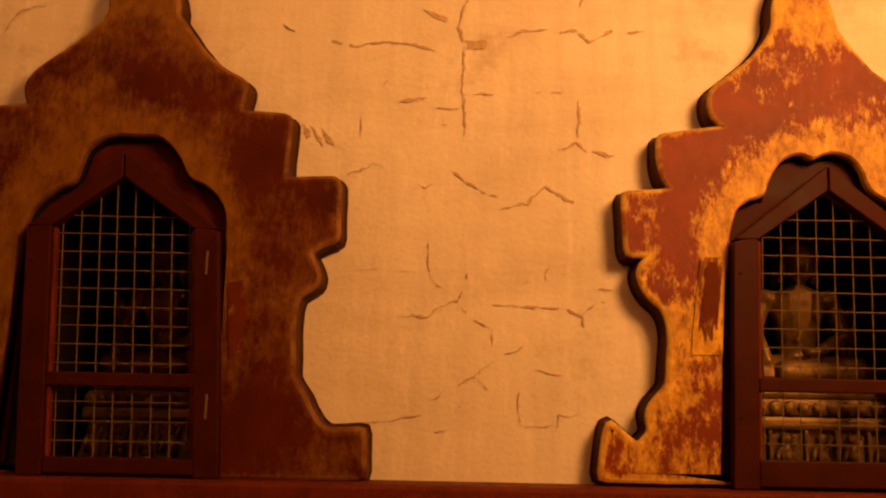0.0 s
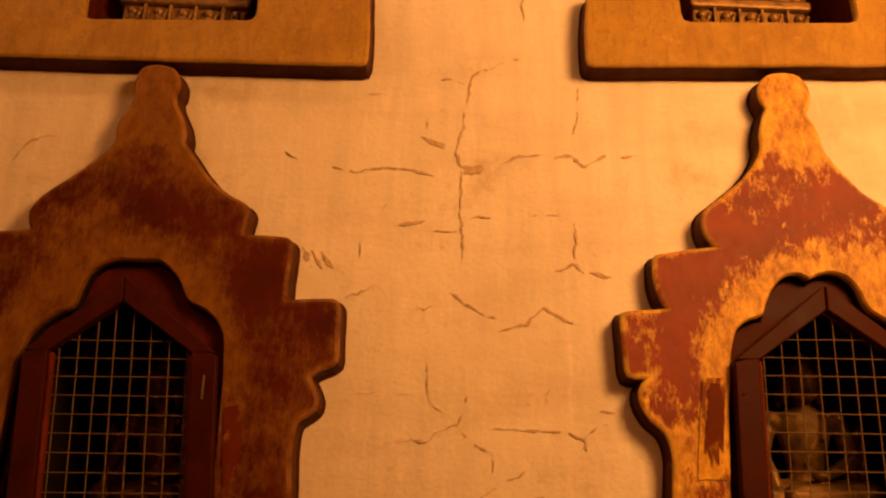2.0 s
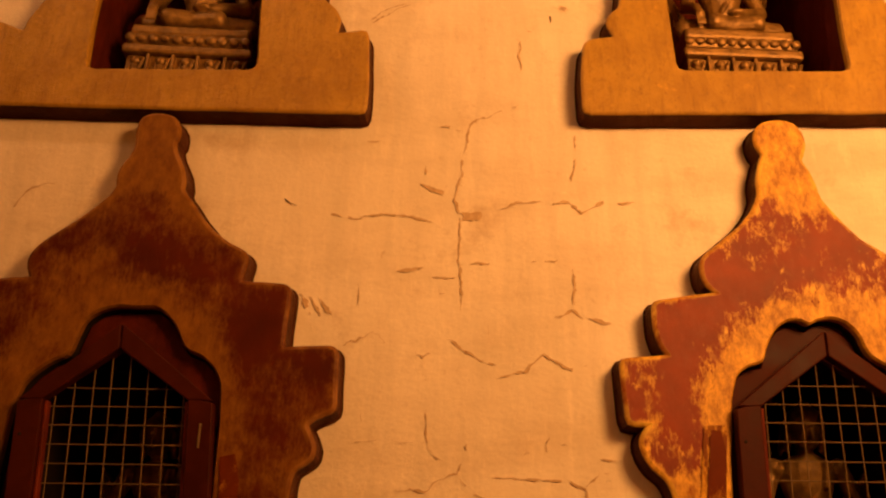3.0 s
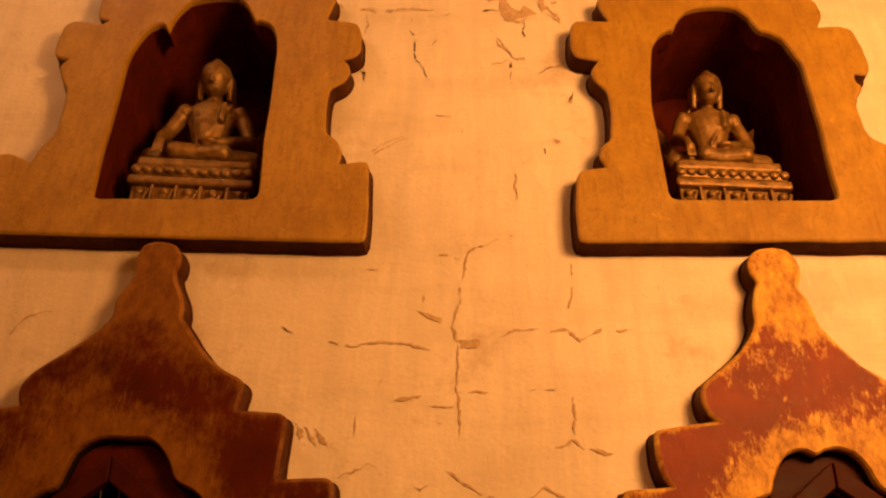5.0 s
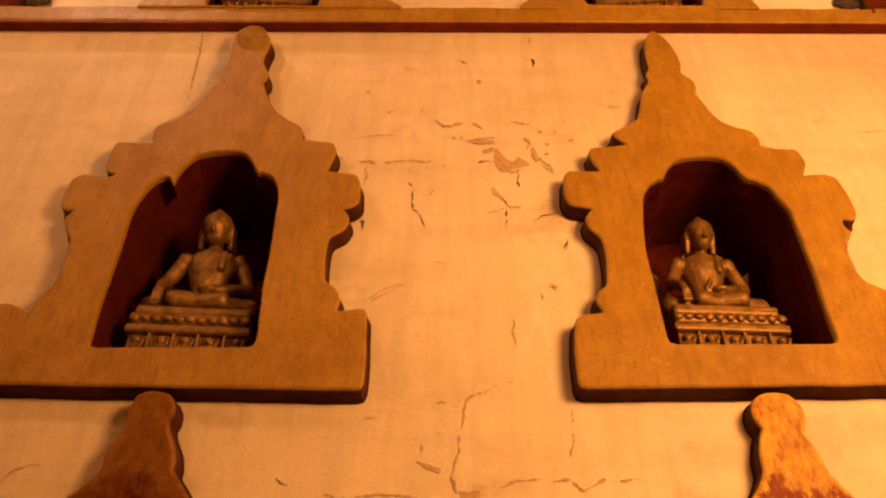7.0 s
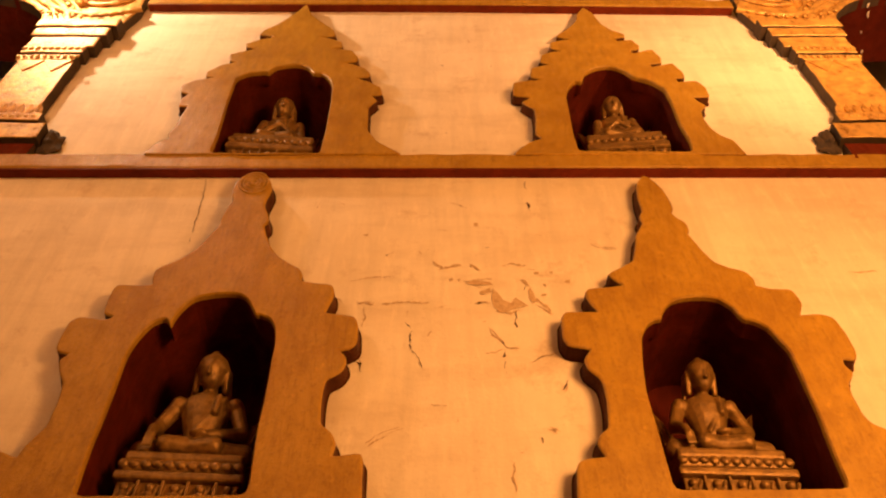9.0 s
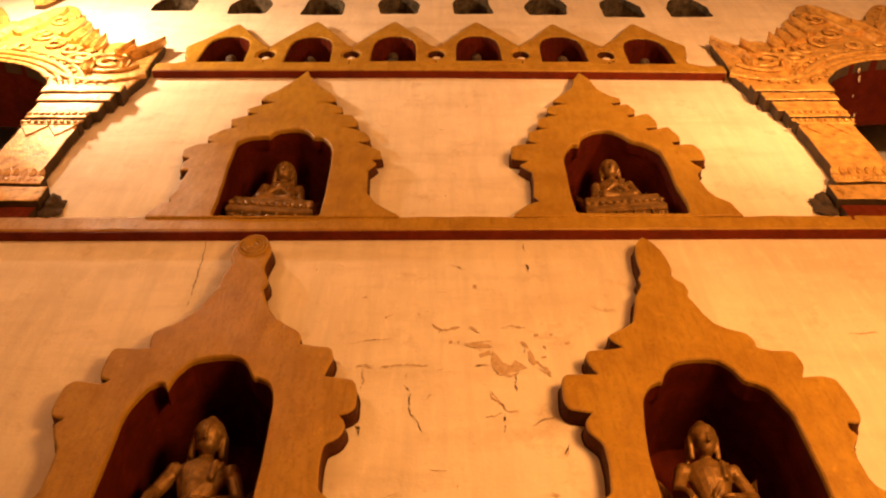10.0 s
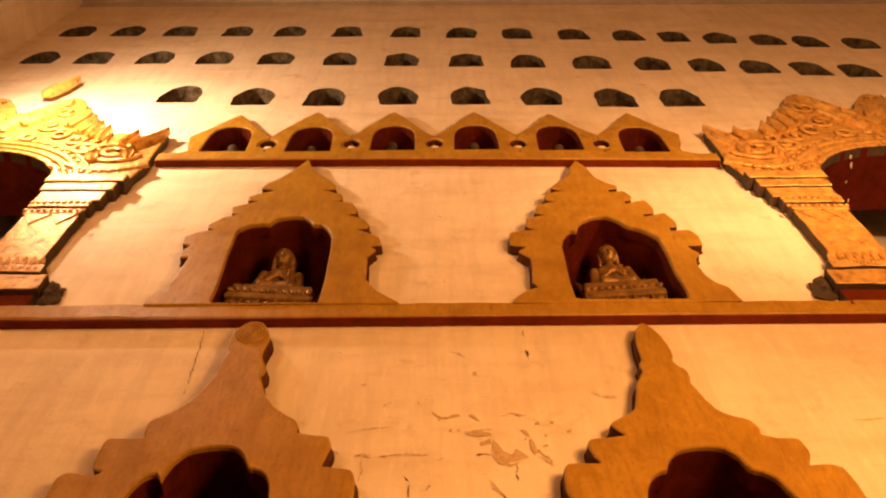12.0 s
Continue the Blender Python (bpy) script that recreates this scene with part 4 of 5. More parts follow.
for mesh, x, y, z, turn, w, h, size, plab, slab_ in (
        (TOUCHING, -0.980, 0.16, 3.352, 4, 0.47, 0.285, 1.08, "tarnished gilt carved pedestal in a middle niche", "tarnished gilt seated figure with one hand lowered"),
        (TOUCHING, 1.115, 0.16, 3.372, 3, 0.45, 0.285, 0.98, "gilt carved pedestal catching the light in a niche", "brighter gilt seated figure with one hand lowered"),
        (RAISED, -0.985, 0.14, 5.545, 4, 0.50, 0.36, 1.0, "tarnished gilt carved pedestal in an upper niche", "gilt seated figure with both hands raised"),
        (RAISED, 1.10, 0.14, 5.562, -4, 0.47, 0.38, 0.97, "gilt carved pedestal with petals in an upper niche", "gilt seated figure leaning with hands raised"),
        (TOUCHING, -1.00, 0.46, 1.44, 0, 0.44, 0.30, 0.95, "dim carved pedestal behind a mesh door", "dim gilt seated figure behind wire mesh"),
        (TOUCHING, 1.225, 0.30, 1.452, -4, 0.50, 0.30, 0.98, "carved pedestal seen through wire mesh", "lit gilt seated figure behind wire mesh")):
    pedestal((x, y, z), w, h, plab, turn, int(100 * x) + 300)
    statue(mesh, (x, y, z + h), turn, size, slab_)

for k in range(6):
    bm = bmesh.new()
    ax = -1.68 + 0.665 * k
    rnd = random.Random(70 + k)
    limb(bm, (0, 0, 0.0), (0, 0, 0.09), 0.075, 0.05)
    limb(bm, (0, 0, 0.09), (0, 0, 0.20), 0.055, 0.045)
    ball(bm, (0, -0.01, 0.27), 0.045)
    ball(bm, (0, -0.04, 0.06), 0.08, (1.2, 0.7, 0.5))
    ob = part("small_statue", bm, MORTAR_SHADE, None, smooth=True)
    ob.matrix_world = pose(ax + rnd.uniform(-0.02, 0.02), 0.06, GABLE_FOOT[k], 0, 0, rnd.uniform(-20, 20)) @ Matrix.Diagonal((1, 1, rnd.uniform(0.95, 1.2), 1))
    tagged(ob, "tiny weathered grey-brown figure in a gabled niche", "statue", "tiny statues")
    sh = part("niche_floor", box(ax - 0.19, ax + 0.19, -0.04, 0.34, GABLE_FOOT[k] - 0.013, GABLE_FOOT[k] - 0.001), MAROON)
    tagged(sh, "maroon floor slab of a small gabled niche", "slab", "small niche floors")


# ---- large gilt arches at either side ----
def tube_along(bm, pts, r, n=6):
    """A ridge of stucco along a line of points."""
    prev = None
    for i, p in enumerate(pts):
        a, b = Vector(pts[max(i - 1, 0)]), Vector(pts[min(i + 1, len(pts) - 1)])
        d = (b - a).normalized()
        u = Vector((0, 1, 0)).cross(d)
        u = u.normalized() if u.length > 0.01 else Vector((1, 0, 0))
        v = d.cross(u)
        ring = [bm.verts.new(Vector(p) + (u * math.cos(2 * math.pi * k / n) + v * math.sin(2 * math.pi * k / n)) * r) for k in range(n)]
        if prev:
            skirt(bm, prev, ring)
        prev = ring


CX = 3.5


def big_arch(s):
    """Pilasters, capitals and a flaming pediment round a deep arched opening; s mirrors it."""
    top = thing("ornate_arch", "gilt stucco arch with flame pediment lit by a floodlight" if s < 0 else "gilt stucco arch with flame pediment and rough edges", "arch", "large arches")
    made = []

    def add(name, bm, mat=GILT_BRIGHT, label="", smooth=False):
        for v in bm.verts:
            v.co = (v.co.x * s * 1.03, v.co.y * 0.6 if v.co.y < 0 else v.co.y, 1.6 + (v.co.z - 1.6) * 1.03)
        ob = part(name, bm, mat, top, label, smooth)
        if len(ob.data.materials) == 1:
            ob.data.materials.append(MORTAR_SHADE)
        made.append(ob)

    for m in (-1, 1):
        def X(v, m=m):
            return v if m < 0 else 2 * CX - v

        def blk(name, a, b, z0, z1, deep, bev=0.008, mat=GILT_BRIGHT):
            x0, x1 = sorted((X(a), X(b)))
            lp = rough_loop(ccw([(x0, z0), (x1, z0), (x1, z1), (x0, z1)]), 0.05, 0.012, z0 + m)
            add(name, slab(lp, [], -deep, 0.02, bev), mat)

        blk("plinth_course", 2.21, 2.70, 5.402, 5.56, 0.10, mat=RED)
        blk("plinth", 2.19, 2.69, 5.56, 5.71, 0.17)
        blk("plinth_course", 2.23, 2.68, 5.712, 5.745, 0.13, mat=RED)
        blk("base_band", 2.25, 2.69, 5.747, 5.83, 0.165)
        blk("shaft", 2.31, 2.66, 5.832, 6.50, 0.13)
        blk("neck_band", 2.30, 2.67, 6.502, 6.57, 0.15)
        blk("neck_band", 2.28, 2.68, 6.60, 6.70, 0.155)
        blk("capital", 2.24, 2.69, 6.702, 6.84, 0.145, 0.014)
        blk("capital", 2.20, 2.70, 6.842, 6.95, 0.17, 0.014)
        blk("abacus", 2.16, 2.71, 6.952, 7.06, 0.195, 0.014)
        for k in range(10):
            x = 2.285 + k * 0.042
            for z, r in ((6.535, 0.016), (6.65, 0.019), (5.79, 0.019)):
                bm = bmesh.new()
                ball(bm, (X(x), -0.16, z), r, (1, 0.9, 1.3), 1)
                add("bead", bm, GILT_BRIGHT, "", True)
        for k in range(8):
            bm = leaf(X(2.30 + k * 0.05), 5.835, 90, 0.10, 0.024, -0.125, 0.03, 0)
            add("base_leaf", bm)
        for k in range(2):
            xm = 2.40 + 0.175 * k
            bm = bmesh.new()
            poly_board(bm, [(X(xm - 0.087), 6.50), (X(xm + 0.087), 6.50), (X(xm), 6.36)], -0.145, -0.12)
            add("pendant_leaf", bm)
        # the pediment's body with the beast-like scroll at its foot
        body = [(2.17, 7.06), (2.12, 7.30), (2.13, 7.55), (2.12, 7.85), (2.15, 8.02), (2.22, 7.97), (2.32, 7.89), (2.40, 7.95), (2.50, 7.97), (2.56, 7.93), (2.60, 8.04), (2.64, 8.05), (2.66, 7.99), (2.69, 8.12), (2.74, 8.14),
                (2.75, 8.08), (2.77, 8.27), (2.83, 8.30), (2.84, 8.22), (2.88, 8.45), (2.95, 8.49), (2.97, 8.40), (3.01, 8.62), (3.08, 8.76), (3.18, 8.83), (3.27, 8.77), (3.37, 8.62), (3.46, 8.42), (3.5, 8.46),
                (3.5, 7.63), (3.26, 7.60), (3.06, 7.52), (2.90, 7.40), (2.78, 7.24), (2.72, 7.06)]
        lp = rough_loop(softened(ccw([(X(x) + (0.001 * m if x == 3.5 else 0), z) for x, z in body]), 0.02), 0.045, 0.007, 5 + m)
        add("pediment", slab(lp, [], -0.12, 0.02, 0.014))
        y = -0.125
        for off, r in ((0.05, 0.022), (0.13, 0.03), (0.21, 0.018)):
            pts = [(X(CX - (0.84 + off) * math.cos(radians(a))), y, 6.93 + (0.70 + off) * math.sin(radians(a))) for a in range(8, 91, 6)]
            bm = bmesh.new()
            tube_along(bm, pts, r)
            add("arch_ridge", bm, GILT_BRIGHT, "", True)
        for k in range(13):
            a = radians(12 + k * 6.1)
            bm = bmesh.new()
            ball(bm, (X(CX - 1.01 * math.cos(a)), y - 0.012, 6.93 + 0.875 * math.sin(a)), 0.02, (1, 0.8, 1), 1)
            add("bead", bm, GILT_BRIGHT, "", True)
        # scroll
        for cx, cz, r0, turns in ((2.42, 7.55, 0.20, 1.9), (2.66, 7.62, 0.11, 1.5)):
            pts = []
            for k in range(34):
                u = k / 33
                a = radians(200 + 360 * turns * u)
                r = r0 * (1 - 0.86 * u)
                pts.append((X(cx + r * math.cos(a) * 1.15), y - 0.012, cz + r * math.sin(a)))
            bm = bmesh.new()
            tube_along(bm, pts, 0.028)
            add("scroll", bm, GILT_BRIGHT, "", True)
        for k in range(11):
            u = k / 10
            bm = bmesh.new()
            ball(bm, (X(2.16 + 0.62 * u), y - 0.02, 7.26 - 0.10 * math.sin(math.pi * u)), 0.02, (1, 0.8, 1.1), 1)
            add("bead", bm, GILT_BRIGHT, "", True)
        bm = bmesh.new()
        tube_along(bm, [(X(2.10 + 0.72 * k / 12), y, 7.31 - 0.11 * math.sin(math.pi * k / 12) + 0.10 * (k / 12) ** 3) for k in range(13)], 0.034)
        add("jaw_ridge", bm, GILT_BRIGHT, "", True)
        flames = [(2.30, 7.62, 116, 0.50, 0.05, 6), (2.40, 7.66, 98, 0.34, 0.05, 10), (2.60, 7.74, 82, 0.40, 0.05, 14), (2.71, 7.82, 86, 0.42, 0.05, 14), (2.83, 7.92, 90, 0.46, 0.055, 12),
                  (2.96, 8.06, 94, 0.50, 0.06, 10), (3.36, 8.10, 104, 0.80, 0.11, 16), (3.46, 7.95, 98, 0.52, 0.07, 10), (2.28, 7.40, 60, 0.26, 0.05, 60), (2.52, 7.36, 52, 0.24, 0.05, 60)]
        if s < 0 and m < 0:
            flames.append((3.46, 8.86, 98, 0.62, 0.07, 20))
        curls = ((2.60, 7.70, 0.075, 20), (2.80, 7.78, 0.085, 140), (2.97, 7.90, 0.095, 60), (3.12, 8.10, 0.10, 200), (3.20, 7.82, 0.085, 330), (3.10, 8.42, 0.11, 100), (3.26, 8.30, 0.085, 250), (3.20, 8.62, 0.075, 30), (3.40, 7.84, 0.075, 170), (3.40, 8.28, 0.07, 80))
        for cx, cz, r0, turn in curls:
            pts = []
            for k in range(20):
                u = k / 19
                a, r = radians(turn + 480 * u), r0 * (1 - 0.85 * u)
                pts.append((X(cx + r * math.cos(a)), y - 0.012 - 0.02 * u, cz + 1.25 * r * math.sin(a)))
            bm = bmesh.new()
            tube_along(bm, pts, 0.02, 5)
            add("curl", bm, GILT_BRIGHT, "", True)
        for x, z, a, ln, w, curl in flames:
            if m < 0:
                bm = leaf(x, z, a, ln * 0.76, w * 1.25, -0.10, 0.11, curl)
            else:
                bm = leaf(X(x), z, 180 - a, ln * 0.76, w * 1.25, -0.10, 0.11, -curl)
            add("flame_leaf", bm)
        # bared mortar lumps along the outer edge
        rnd = random.Random(90 + m)
        for k in range(1):
            bm = bmesh.new()
            z = 5.62
            x = (2.17 if z < 5.85 else 2.27 if z < 6.6 else 2.12) + rnd.uniform(-0.02, 0.02)
            ball(bm, (X(x), -0.02, z), 0.085, (0.7, 0.9, 1.3), 3)
            for v in bm.verts:
                v.co += (v.co - Vector((X(x), -0.02, z))) * 0.6 * noise.noise(v.co * 22)
            add("mortar_lump", bm, MORTAR_SHADE, "grey crumbling mortar")
    hole = ccw([(CX - 0.84, 5.83), (CX + 0.84, 5.83)] + arc(CX, 6.93, 0.84, 0.70, 0, 180, 20))
    bm = bmesh.new()
    upper = arc(CX, 6.93, 0.835, 0.695, 0, 180, 20)
    a, b = ring_at(bm, upper, -0.10), ring_at(bm, upper, 0.50)
    for i in range(20):
        bm.faces.new((a[i], a[i + 1], b[i + 1], b[i]))
    add("soffit", bm, MAROON, "dark maroon soffit of the arch")
    for sx in (-1, 1):
        x = CX + sx * 0.835
        bm = box(min(x, x + sx * 0.03), max(x, x + sx * 0.03), -0.10, 0.50, 5.83, 6.93)
        add("jamb", bm, PLASTER)
    rnd = random.Random(8)
    for k in range(5 if s > 0 else 0):
        u = (0.1, 0.25, 0.3, 0.55, 0.9)[k]
        a = radians(118 - 10 * u + rnd.uniform(-2, 2))
        x, z, yy = CX + 0.82 * math.cos(a), 6.93 + 0.68 * math.sin(a), -0.06 + 0.5 * u
        bm = bmesh.new()
        ball(bm, (x, yy, z), 0.016 * rnd.uniform(0.4, 1.3), (0.5, 1.6, 0.3), 1)
        add("flake", bm, PLASTER, "pale flake of peeling paint")
    # the space behind
    bm = box(CX - 1.1, CX + 1.1, 0.52, 0.88, 4.6, 9.2)
    for f in bm.faces[:]:
        if f.calc_center_median().y < 0.6:
            bm.faces.remove(f)
    add("chamber", bm, PLASTER_SHADED, "plaster chamber behind the arch, painted in shaded grey")
    cut(5 if s < 0 else 6, offset(ccw([(s * x * 1.03, 1.6 + (z - 1.6) * 1.03) for x, z in hole]), 0.02))
    return top


big_arch(1)
big_arch(-1)


# ---- the wall itself, with its openings ----
def big_wall():
    bm = bmesh.new()
    panels = []
    for k in range(5):
        z0, z1 = BANDS[k], BANDS[k + 1]
        x0, x1 = (-2.42, 2.42) if k in (2, 3) else (CORNER - 0.4, FAR)
        panels.append(([(x0, z0), (x1, z0), (x1, z1), (x0, z1)], openings[k]))
    for x0, x1, k in ((CORNER - 0.4, -2.42, 5), (2.42, FAR, 6)):
        panels.append(([(x0, BANDS[2]), (x1, BANDS[2]), (x1, BANDS[4]), (x0, BANDS[4])], openings[k]))
    for outer, holes in panels:
        loops = fill(bm, [outer] + holes, 0.0)
        for lp in loops[1:]:
            end_ring = [bm.verts.new((v.co.x, 0.2, v.co.z)) for v in lp]
            skirt(bm, lp, end_ring)
    box(CORNER - 0.4, FAR, 0.9, 1.1, 0, 13.2, 0, bm)
    return bm


wall = part("wall_north", big_wall(), PLASTER)
tagged(wall, "tall cracked limewashed plaster wall with niches", "wall", kind="structure")


# ---- cracks, bared patches and scratches in the plaster ----
def crack(pts, width, mat=CRACK, seed=0, broken=0.0):
    """An uneven ribbon of bared render along a line, in beads where it is broken."""
    rnd = random.Random(seed + int(1000 * abs(pts[0][0]) + 77 * pts[0][1]))
    line = []
    for a, b in zip(pts, pts[1:]):
        a, b = Vector(a), Vector(b)
        k = max(2, int((b - a).length / 0.008))
        line += [a.lerp(b, j / k) for j in range(k)]
    line.append(Vector(pts[-1]))
    bm = bmesh.new()
    prev = None
    for i, p in enumerate(line):
        a, b = line[max(i - 1, 0)], line[min(i + 1, len(line) - 1)]
        d = (b - a).normalized()
        n = Vector((-d.y, d.x))
        q = noise.noise(Vector((p.x * 60, p.y * 60, seed))) + 0.5 * noise.noise(Vector((p.x * 17, p.y * 17, seed + 4)))
        c = p + n * (0.010 * noise.noise(Vector((p.x * 22, p.y * 22, 5 + seed))) + 0.005 * noise.noise(Vector((p.x * 70, p.y * 70, 8 + seed))) + rnd.uniform(-0.0015, 0.0015))
        taper = min(1, i / 3, (len(line) - 1 - i) / 3)
        w = 0.7 * width * max(0.22, 0.62 + 1.5 * q + rnd.uniform(-0.25, 0.25)) * (0.25 + 0.75 * taper)
        if noise.noise(Vector((p.x * 20, p.y * 20, 3 + seed))) < -0.38 + broken:
            prev = None
            continue
        ring = [bm.verts.new((c.x + n.x * w, -0.0035, c.y + n.y * w)), bm.verts.new((c.x - n.x * w, -0.0035, c.y - n.y * w))]
        if prev:
            bm.faces.new((prev[0], ring[0], ring[1], prev[1]))
        prev = ring
    if bm.faces:
        part("crack", bm, mat, wall)
    else:
        bm.free()


def patch(pts, seed, mat=CRACK, wobble=0.02, lift=0.0):
    bm = bmesh.new()
    fill(bm, [rough_loop(ccw(pts), 0.012, wobble, seed)], -0.003 - lift)
    part("bared_patch", bm, mat, wall)


crack([(-0.418, 2.812), (-0.371, 2.821), (-0.323, 2.812), (-0.248, 2.819), (-0.162, 2.825), (-0.105, 2.816), (-0.038, 2.798)], 0.0065)
crack([(0.185, 2.852), (0.237, 2.87), (0.294, 2.877), (0.428, 2.877), (0.465, 2.842), (0.543, 2.881), (0.657, 2.877)], 0.0065)
crack([(0.261, 3.268), (0.152, 3.216), (0.092, 3.188), (0.077, 3.126), (0.064, 3.038), (0.051, 2.951), (0.033, 2.887), (0.052, 2.825)], 0.005)
crack([(0.052, 2.825), (0.052, 2.701), (0.054, 2.601), (0.059, 2.484)], 0.005, broken=0.12)
crack([(-0.016, 3.173), (0.063, 3.152)], 0.008)
crack([(-0.156, 2.622), (-0.063, 2.631)], 0.006)
crack([(0.054, 2.649), (0.155, 2.651)], 0.005)
crack([(0.291, 2.653), (0.378, 2.665)], 0.006)
crack([(0.427, 2.667), (0.424, 2.568), (0.422, 2.509)], 0.004, broken=0.1)
crack([(0.361, 2.466), (0.416, 2.486), (0.452, 2.462)], 0.012)
crack([(0.47, 2.462), (0.542, 2.45)], 0.012)
crack([(0.011, 2.391), (0.069, 2.354), (0.114, 2.323), (0.168, 2.302)], 0.005)
crack([(0.168, 2.259), (0.195, 2.275), (0.258, 2.283), (0.285, 2.308), (0.321, 2.336), (0.384, 2.309), (0.41, 2.297), (0.455, 2.31)], 0.0055)
crack([(-0.319, 2.363), (-0.266, 2.392), (-0.222, 2.41), (-0.179, 2.379)], 0.0045)
crack([(-0.093, 2.352), (-0.062, 2.334), (-0.039, 2.345)], 0.006)
crack([(-0.04, 2.60), (0.049, 2.603)], 0.006, broken=0.1)
crack([(-0.275, 2.58), (-0.276, 2.478)], 0.0025)
crack([(-0.546, 2.881), (-0.501, 2.853)], 0.004, CRACK_DARK)
for k in range(3):
    crack([(-0.466 + 0.033 * k, 2.537 - 0.008 * k), (-0.430 + 0.037 * k, 2.466 - 0.004 * k)], 0.009, seed=k)
patch([(0.052, 2.841), (0.123, 2.842), (0.113, 2.805), (0.06, 2.804)], 3)
patch([(-0.085, 2.945), (-0.04, 2.928), (-0.002, 2.914), (-0.008, 2.898), (-0.05, 2.915)], 4, wobble=0.012)
crack([(-0.068, 3.014), (-0.067, 2.975)], 0.008)
crack([(0.456, 3.143), (0.457, 3.066), (0.44, 2.958)], 0.005, broken=0.15)
crack([(-0.29, 2.062), (-0.167, 2.061), (-0.047, 2.058)], 0.0025)
crack([(-0.049, 2.172), (-0.047, 2.058), (0.011, 2.003)], 0.003)
crack([(-0.144, 1.92), (-0.093, 1.93), (-0.049, 1.919), (-0.023, 1.949), (0.046, 1.97), (0.08, 2.057)], 0.005, broken=0.1)
crack([(0.046, 1.97), (0.091, 1.916), (0.152, 1.891), (0.149, 1.831)], 0.003)
crack([(0.151, 1.961), (0.247, 1.958), (0.378, 1.954), (0.43, 1.932), (0.433, 1.883)], 0.005)
crack([(0.43, 1.932), (0.474, 1.977), (0.475, 2.021), (0.528, 2.013)], 0.004)
crack([(0.256, 1.829), (0.17, 1.805), (0.102, 1.739), (0.033, 1.709), (-0.034, 1.662)], 0.0045, broken=0.12)
crack([(0.102, 1.739), (0.15, 1.699)], 0.003)
crack([(0.282, 1.765), (0.368, 1.75)], 0.005)
crack([(-0.236, 1.598), (-0.152, 1.609), (-0.059, 1.623)], 0.0045)
crack([(0.23, 1.704), (0.239, 1.596), (0.358, 1.595), (0.358, 1.631), (0.443, 1.633)], 0.0025)
crack([(-0.032, 1.578), (0.036, 1.578)], 0.003)
# between the middle niches
crack([(-0.034, 4.704), (0.011, 4.655), (0.083, 4.679), (0.136, 4.689), (0.192, 4.643)], 0.010)
crack([(-0.027, 4.616), (0.018, 4.659)], 0.008)
crack([(0.113, 4.565), (0.196, 4.576), (0.241, 4.58)], 0.012)
crack([(0.292, 4.678), (0.357, 4.688), (0.409, 4.678)], 0.009)
patch([(0.244, 4.511), (0.264, 4.484), (0.286, 4.434), (0.323, 4.415), (0.344, 4.453), (0.375, 4.423), (0.398, 4.397), (0.320, 4.371), (0.289, 4.349), (0.245, 4.379), (0.235, 4.435)], 80, wobble=0.007, lift=0.0000)
patch([(0.408, 4.510), (0.427, 4.491), (0.440, 4.434), (0.424, 4.408), (0.407, 4.445)], 81, wobble=0.007, lift=0.0006)
patch([(0.116, 4.551), (0.164, 4.570), (0.229, 4.558), (0.246, 4.538), (0.175, 4.531)], 82, wobble=0.007, lift=0.0012)
patch([(0.182, 4.492), (0.235, 4.523), (0.238, 4.492), (0.191, 4.469)], 83, wobble=0.007, lift=0.0000)
patch([(0.046, 4.579), (0.059, 4.583), (0.059, 4.563), (0.045, 4.563)], 84, wobble=0.007, lift=0.0006)
patch([(0.080, 4.578), (0.093, 4.582), (0.093, 4.563)], 85, wobble=0.007, lift=0.0012)
patch([(0.369, 4.577), (0.399, 4.557), (0.417, 4.522), (0.397, 4.537)], 86, wobble=0.007, lift=0.0000)
patch([(0.445, 4.629), (0.466, 4.633), (0.464, 4.613), (0.443, 4.613)], 87, wobble=0.007, lift=0.0006)
patch([(0.516, 4.629), (0.533, 4.633), (0.531, 4.612)], 88, wobble=0.007, lift=0.0012)
patch([(0.464, 4.471), (0.488, 4.479), (0.486, 4.464), (0.463, 4.460)], 89, wobble=0.007, lift=0.0000)
patch([(0.476, 4.545), (0.492, 4.545), (0.489, 4.521)], 90, wobble=0.007, lift=0.0006)
patch([(0.583, 4.568), (0.605, 4.572), (0.603, 4.556), (0.582, 4.552)], 91, wobble=0.007, lift=0.0012)
patch([(-0.386, 4.912), (-0.358, 4.921), (-0.357, 4.903)], 92, wobble=0.007, lift=0.0000)
patch([(0.173, 5.012), (0.193, 5.012), (0.192, 4.983), (0.172, 4.983)], 93, wobble=0.007, lift=0.0006)
crack([(0.234, 4.416), (0.184, 4.416), (0.158, 4.409)], 0.0080)
crack([(0.252, 4.364), (0.318, 4.342), (0.353, 4.371)], 0.0080)
crack([(0.437, 4.404), (0.471, 4.367), (0.501, 4.341)], 0.0100)
crack([(-0.375, 4.408), (-0.337, 4.411), (-0.293, 4.404)], 0.0070)
crack([(-0.348, 4.389), (-0.329, 4.331), (-0.343, 4.257)], 0.0040)
crack([(-0.486, 4.457), (-0.440, 4.427), (-0.430, 4.401)], 0.0070)
crack([(0.387, 4.047), (0.429, 4.076), (0.480, 4.101), (0.522, 4.121)], 0.0050)
crack([(0.214, 4.254), (0.229, 4.209), (0.270, 4.162), (0.292, 4.135), (0.339, 4.128)], 0.0070)
crack([(-0.056, 4.204), (-0.032, 4.238)], 0.0060)
crack([(-0.348, 4.064), (-0.326, 3.985)], 0.0040, CRACK_DARK)
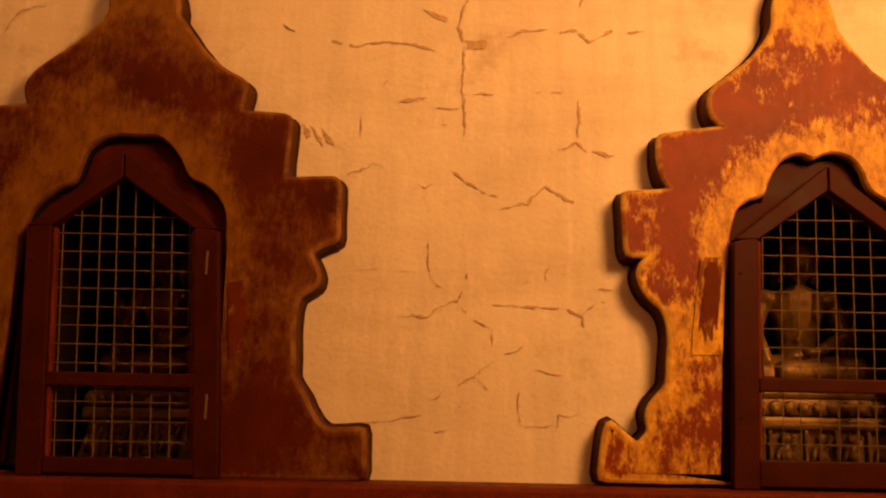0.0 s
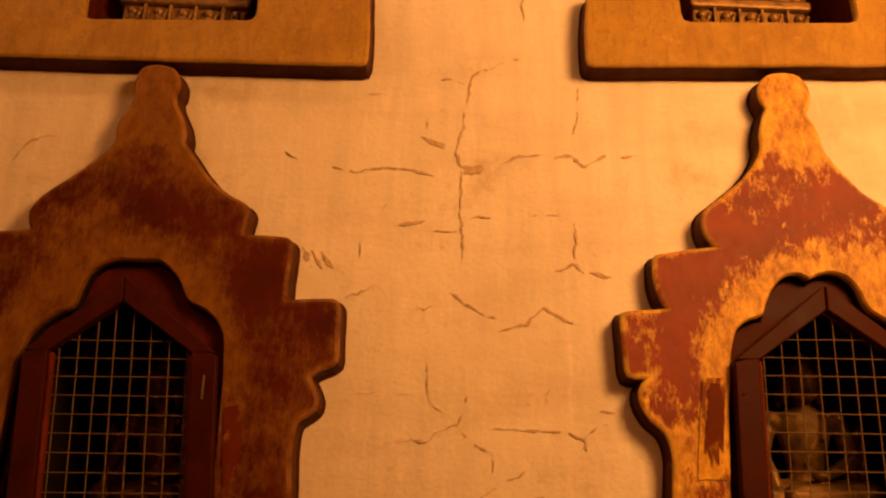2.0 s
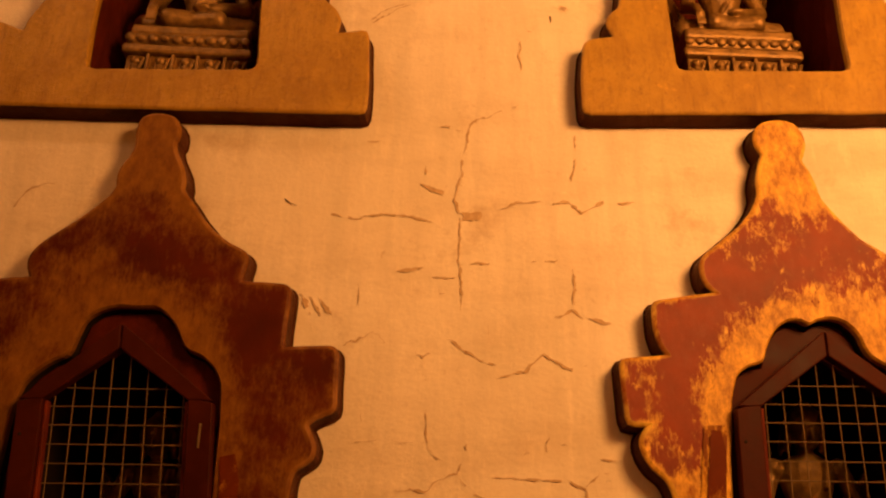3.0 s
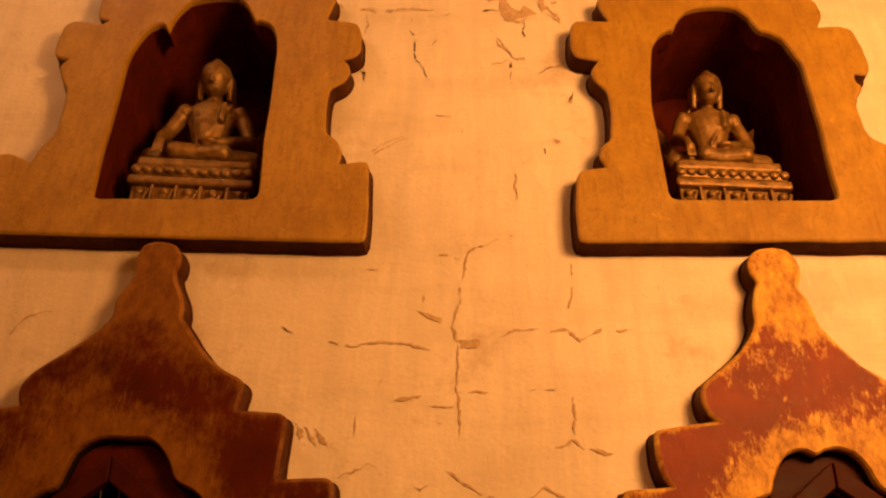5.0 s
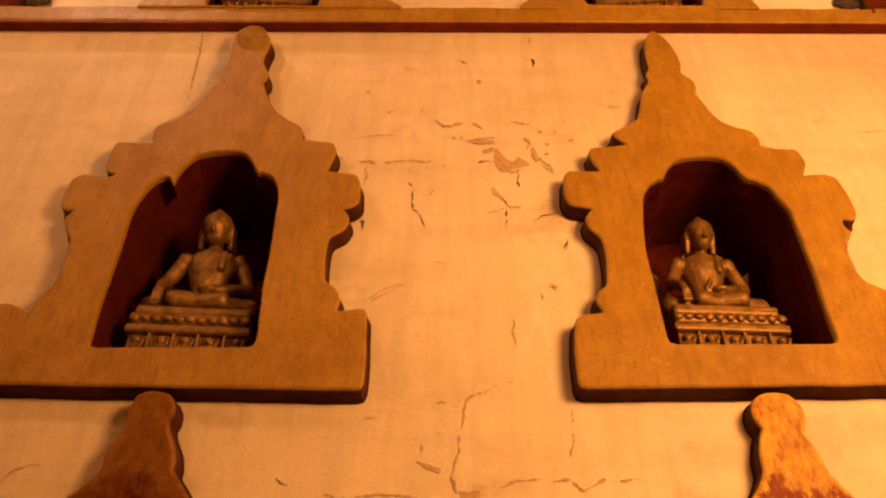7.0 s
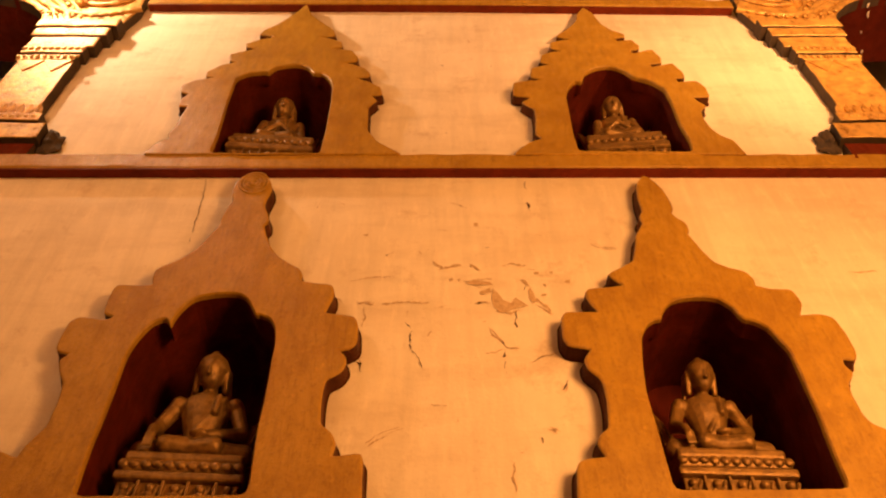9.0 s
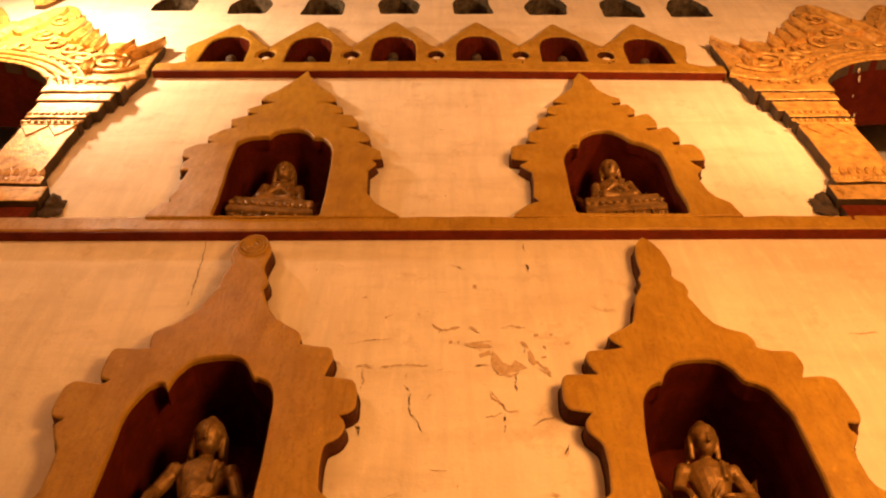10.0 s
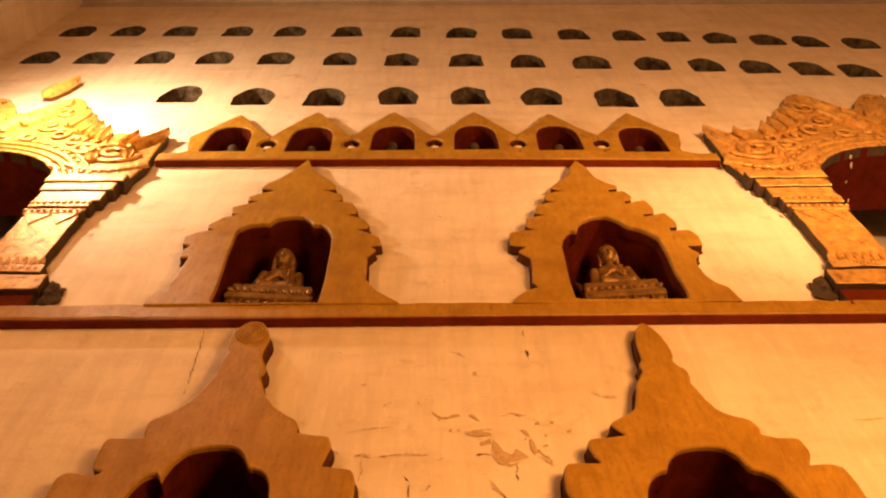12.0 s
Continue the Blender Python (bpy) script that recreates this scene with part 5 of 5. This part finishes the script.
crack([(0.409, 3.697), (0.435, 3.694), (0.454, 3.675)], 0.0050)
crack([(0.501, 3.885), (0.517, 3.920)], 0.0040)
crack([(-0.271, 3.614), (-0.247, 3.639), (-0.221, 3.652), (-0.200, 3.679), (-0.137, 3.705)], 0.0050)
crack([(-0.418, 4.565), (-0.362, 4.585), (-0.284, 4.592), (-0.218, 4.600)], 0.0040)
crack([(0.452, 5.196), (0.460, 5.116)], 0.0040, CRACK_DARK)
crack([(0.471, 4.917), (0.507, 4.908)], 0.0050)
crack([(-0.264, 4.728), (-0.238, 4.762), (-0.223, 4.779)], 0.0050)
crack([(0.729, 4.853), (0.778, 4.809), (0.845, 4.795)], 0.0030)
crack([(-0.635, 5.131), (-0.623, 5.181)], 0.0050)
crack([(-0.524, 5.200), (-0.491, 5.160)], 0.0040)
crack([(0.165, 4.421), (0.215, 4.429)], 0.012)
crack([(0.186, 4.485), (0.231, 4.513)], 0.014)
crack([(0.382, 4.579), (0.411, 4.55), (0.433, 4.447), (0.498, 4.356)], 0.009)
crack([(0.333, 4.357), (0.338, 4.253)], 0.004, CRACK_DARK)
crack([(-0.373, 4.423), (-0.292, 4.417)], 0.007)
crack([(-0.267, 4.405), (-0.181, 4.422), (-0.045, 4.416)], 0.008)
crack([(-0.334, 4.592), (-0.277, 4.598)], 0.006)
crack([(-0.152, 4.29), (-0.121, 4.239), (-0.126, 4.124), (-0.088, 4.077), (-0.076, 4.018)], 0.004, CRACK_DARK)
crack([(0.219, 4.254), (0.273, 4.162), (0.283, 4.138), (0.341, 4.138)], 0.006)
crack([(0.27, 4.122), (0.273, 3.99)], 0.005, CRACK_DARK)
crack([(0.147, 4.075), (0.205, 4.099), (0.27, 4.119)], 0.006)
crack([(0.391, 4.051), (0.465, 4.097), (0.503, 4.129)], 0.006)
crack([(0.522, 3.952), (0.504, 3.894)], 0.005, CRACK_DARK)
crack([(0.737, 4.875), (0.783, 4.825), (0.86, 4.799)], 0.004)
crack([(0.459, 5.2), (0.46, 5.128)], 0.005, CRACK_DARK)
crack([(0.455, 5.38), (0.459, 5.30)], 0.005, CRACK_DARK)
crack([(0.05, 5.19), (0.148, 5.136)], 0.005)
crack([(-0.34, 4.07), (-0.329, 4.001)], 0.004, CRACK_DARK)
crack([(-0.044, 4.222), (-0.034, 4.238)], 0.006)
crack([(-0.259, 4.752), (-0.236, 4.773)], 0.006, CRACK_DARK)
crack([(-0.283, 3.634), (-0.211, 3.691), (-0.156, 3.711)], 0.0045)
crack([(-0.039, 3.823), (0.029, 3.815)], 0.005)
crack([(0.423, 3.706), (0.465, 3.684)], 0.005)
crack([(0.276, 3.544), (0.27, 3.412)], 0.004, broken=0.1)
crack([(-1.464, 2.839), (-1.41, 2.914), (-1.337, 2.93)], 0.005)
crack([(-1.26, 5.397), (-1.234, 5.024), (-1.23, 4.846)], 0.0035, CRACK_DARK)
crack([(1.916, 4.623), (2.073, 4.634)], 0.006)
rnd = random.Random(44)
for k in range(60):
    z = rnd.choice((rnd.uniform(3.2, 5.3), rnd.uniform(4.2, 5.3), rnd.uniform(1.6, 3.2), rnd.uniform(5.6, 7.4)))
    x = rnd.uniform(-0.3, 0.5) if z < 5.4 else rnd.uniform(-0.25, 0.4)
    a = rnd.uniform(-0.5, 0.5) if rnd.random() < 0.6 else rnd.uniform(1.2, 1.9)
    ln = rnd.uniform(0.012, 0.05)
    crack([(x, z), (x + ln * math.cos(a), z + ln * math.sin(a))], rnd.uniform(0.003, 0.006), CRACK if rnd.random() < 0.75 else CRACK_DARK, k)
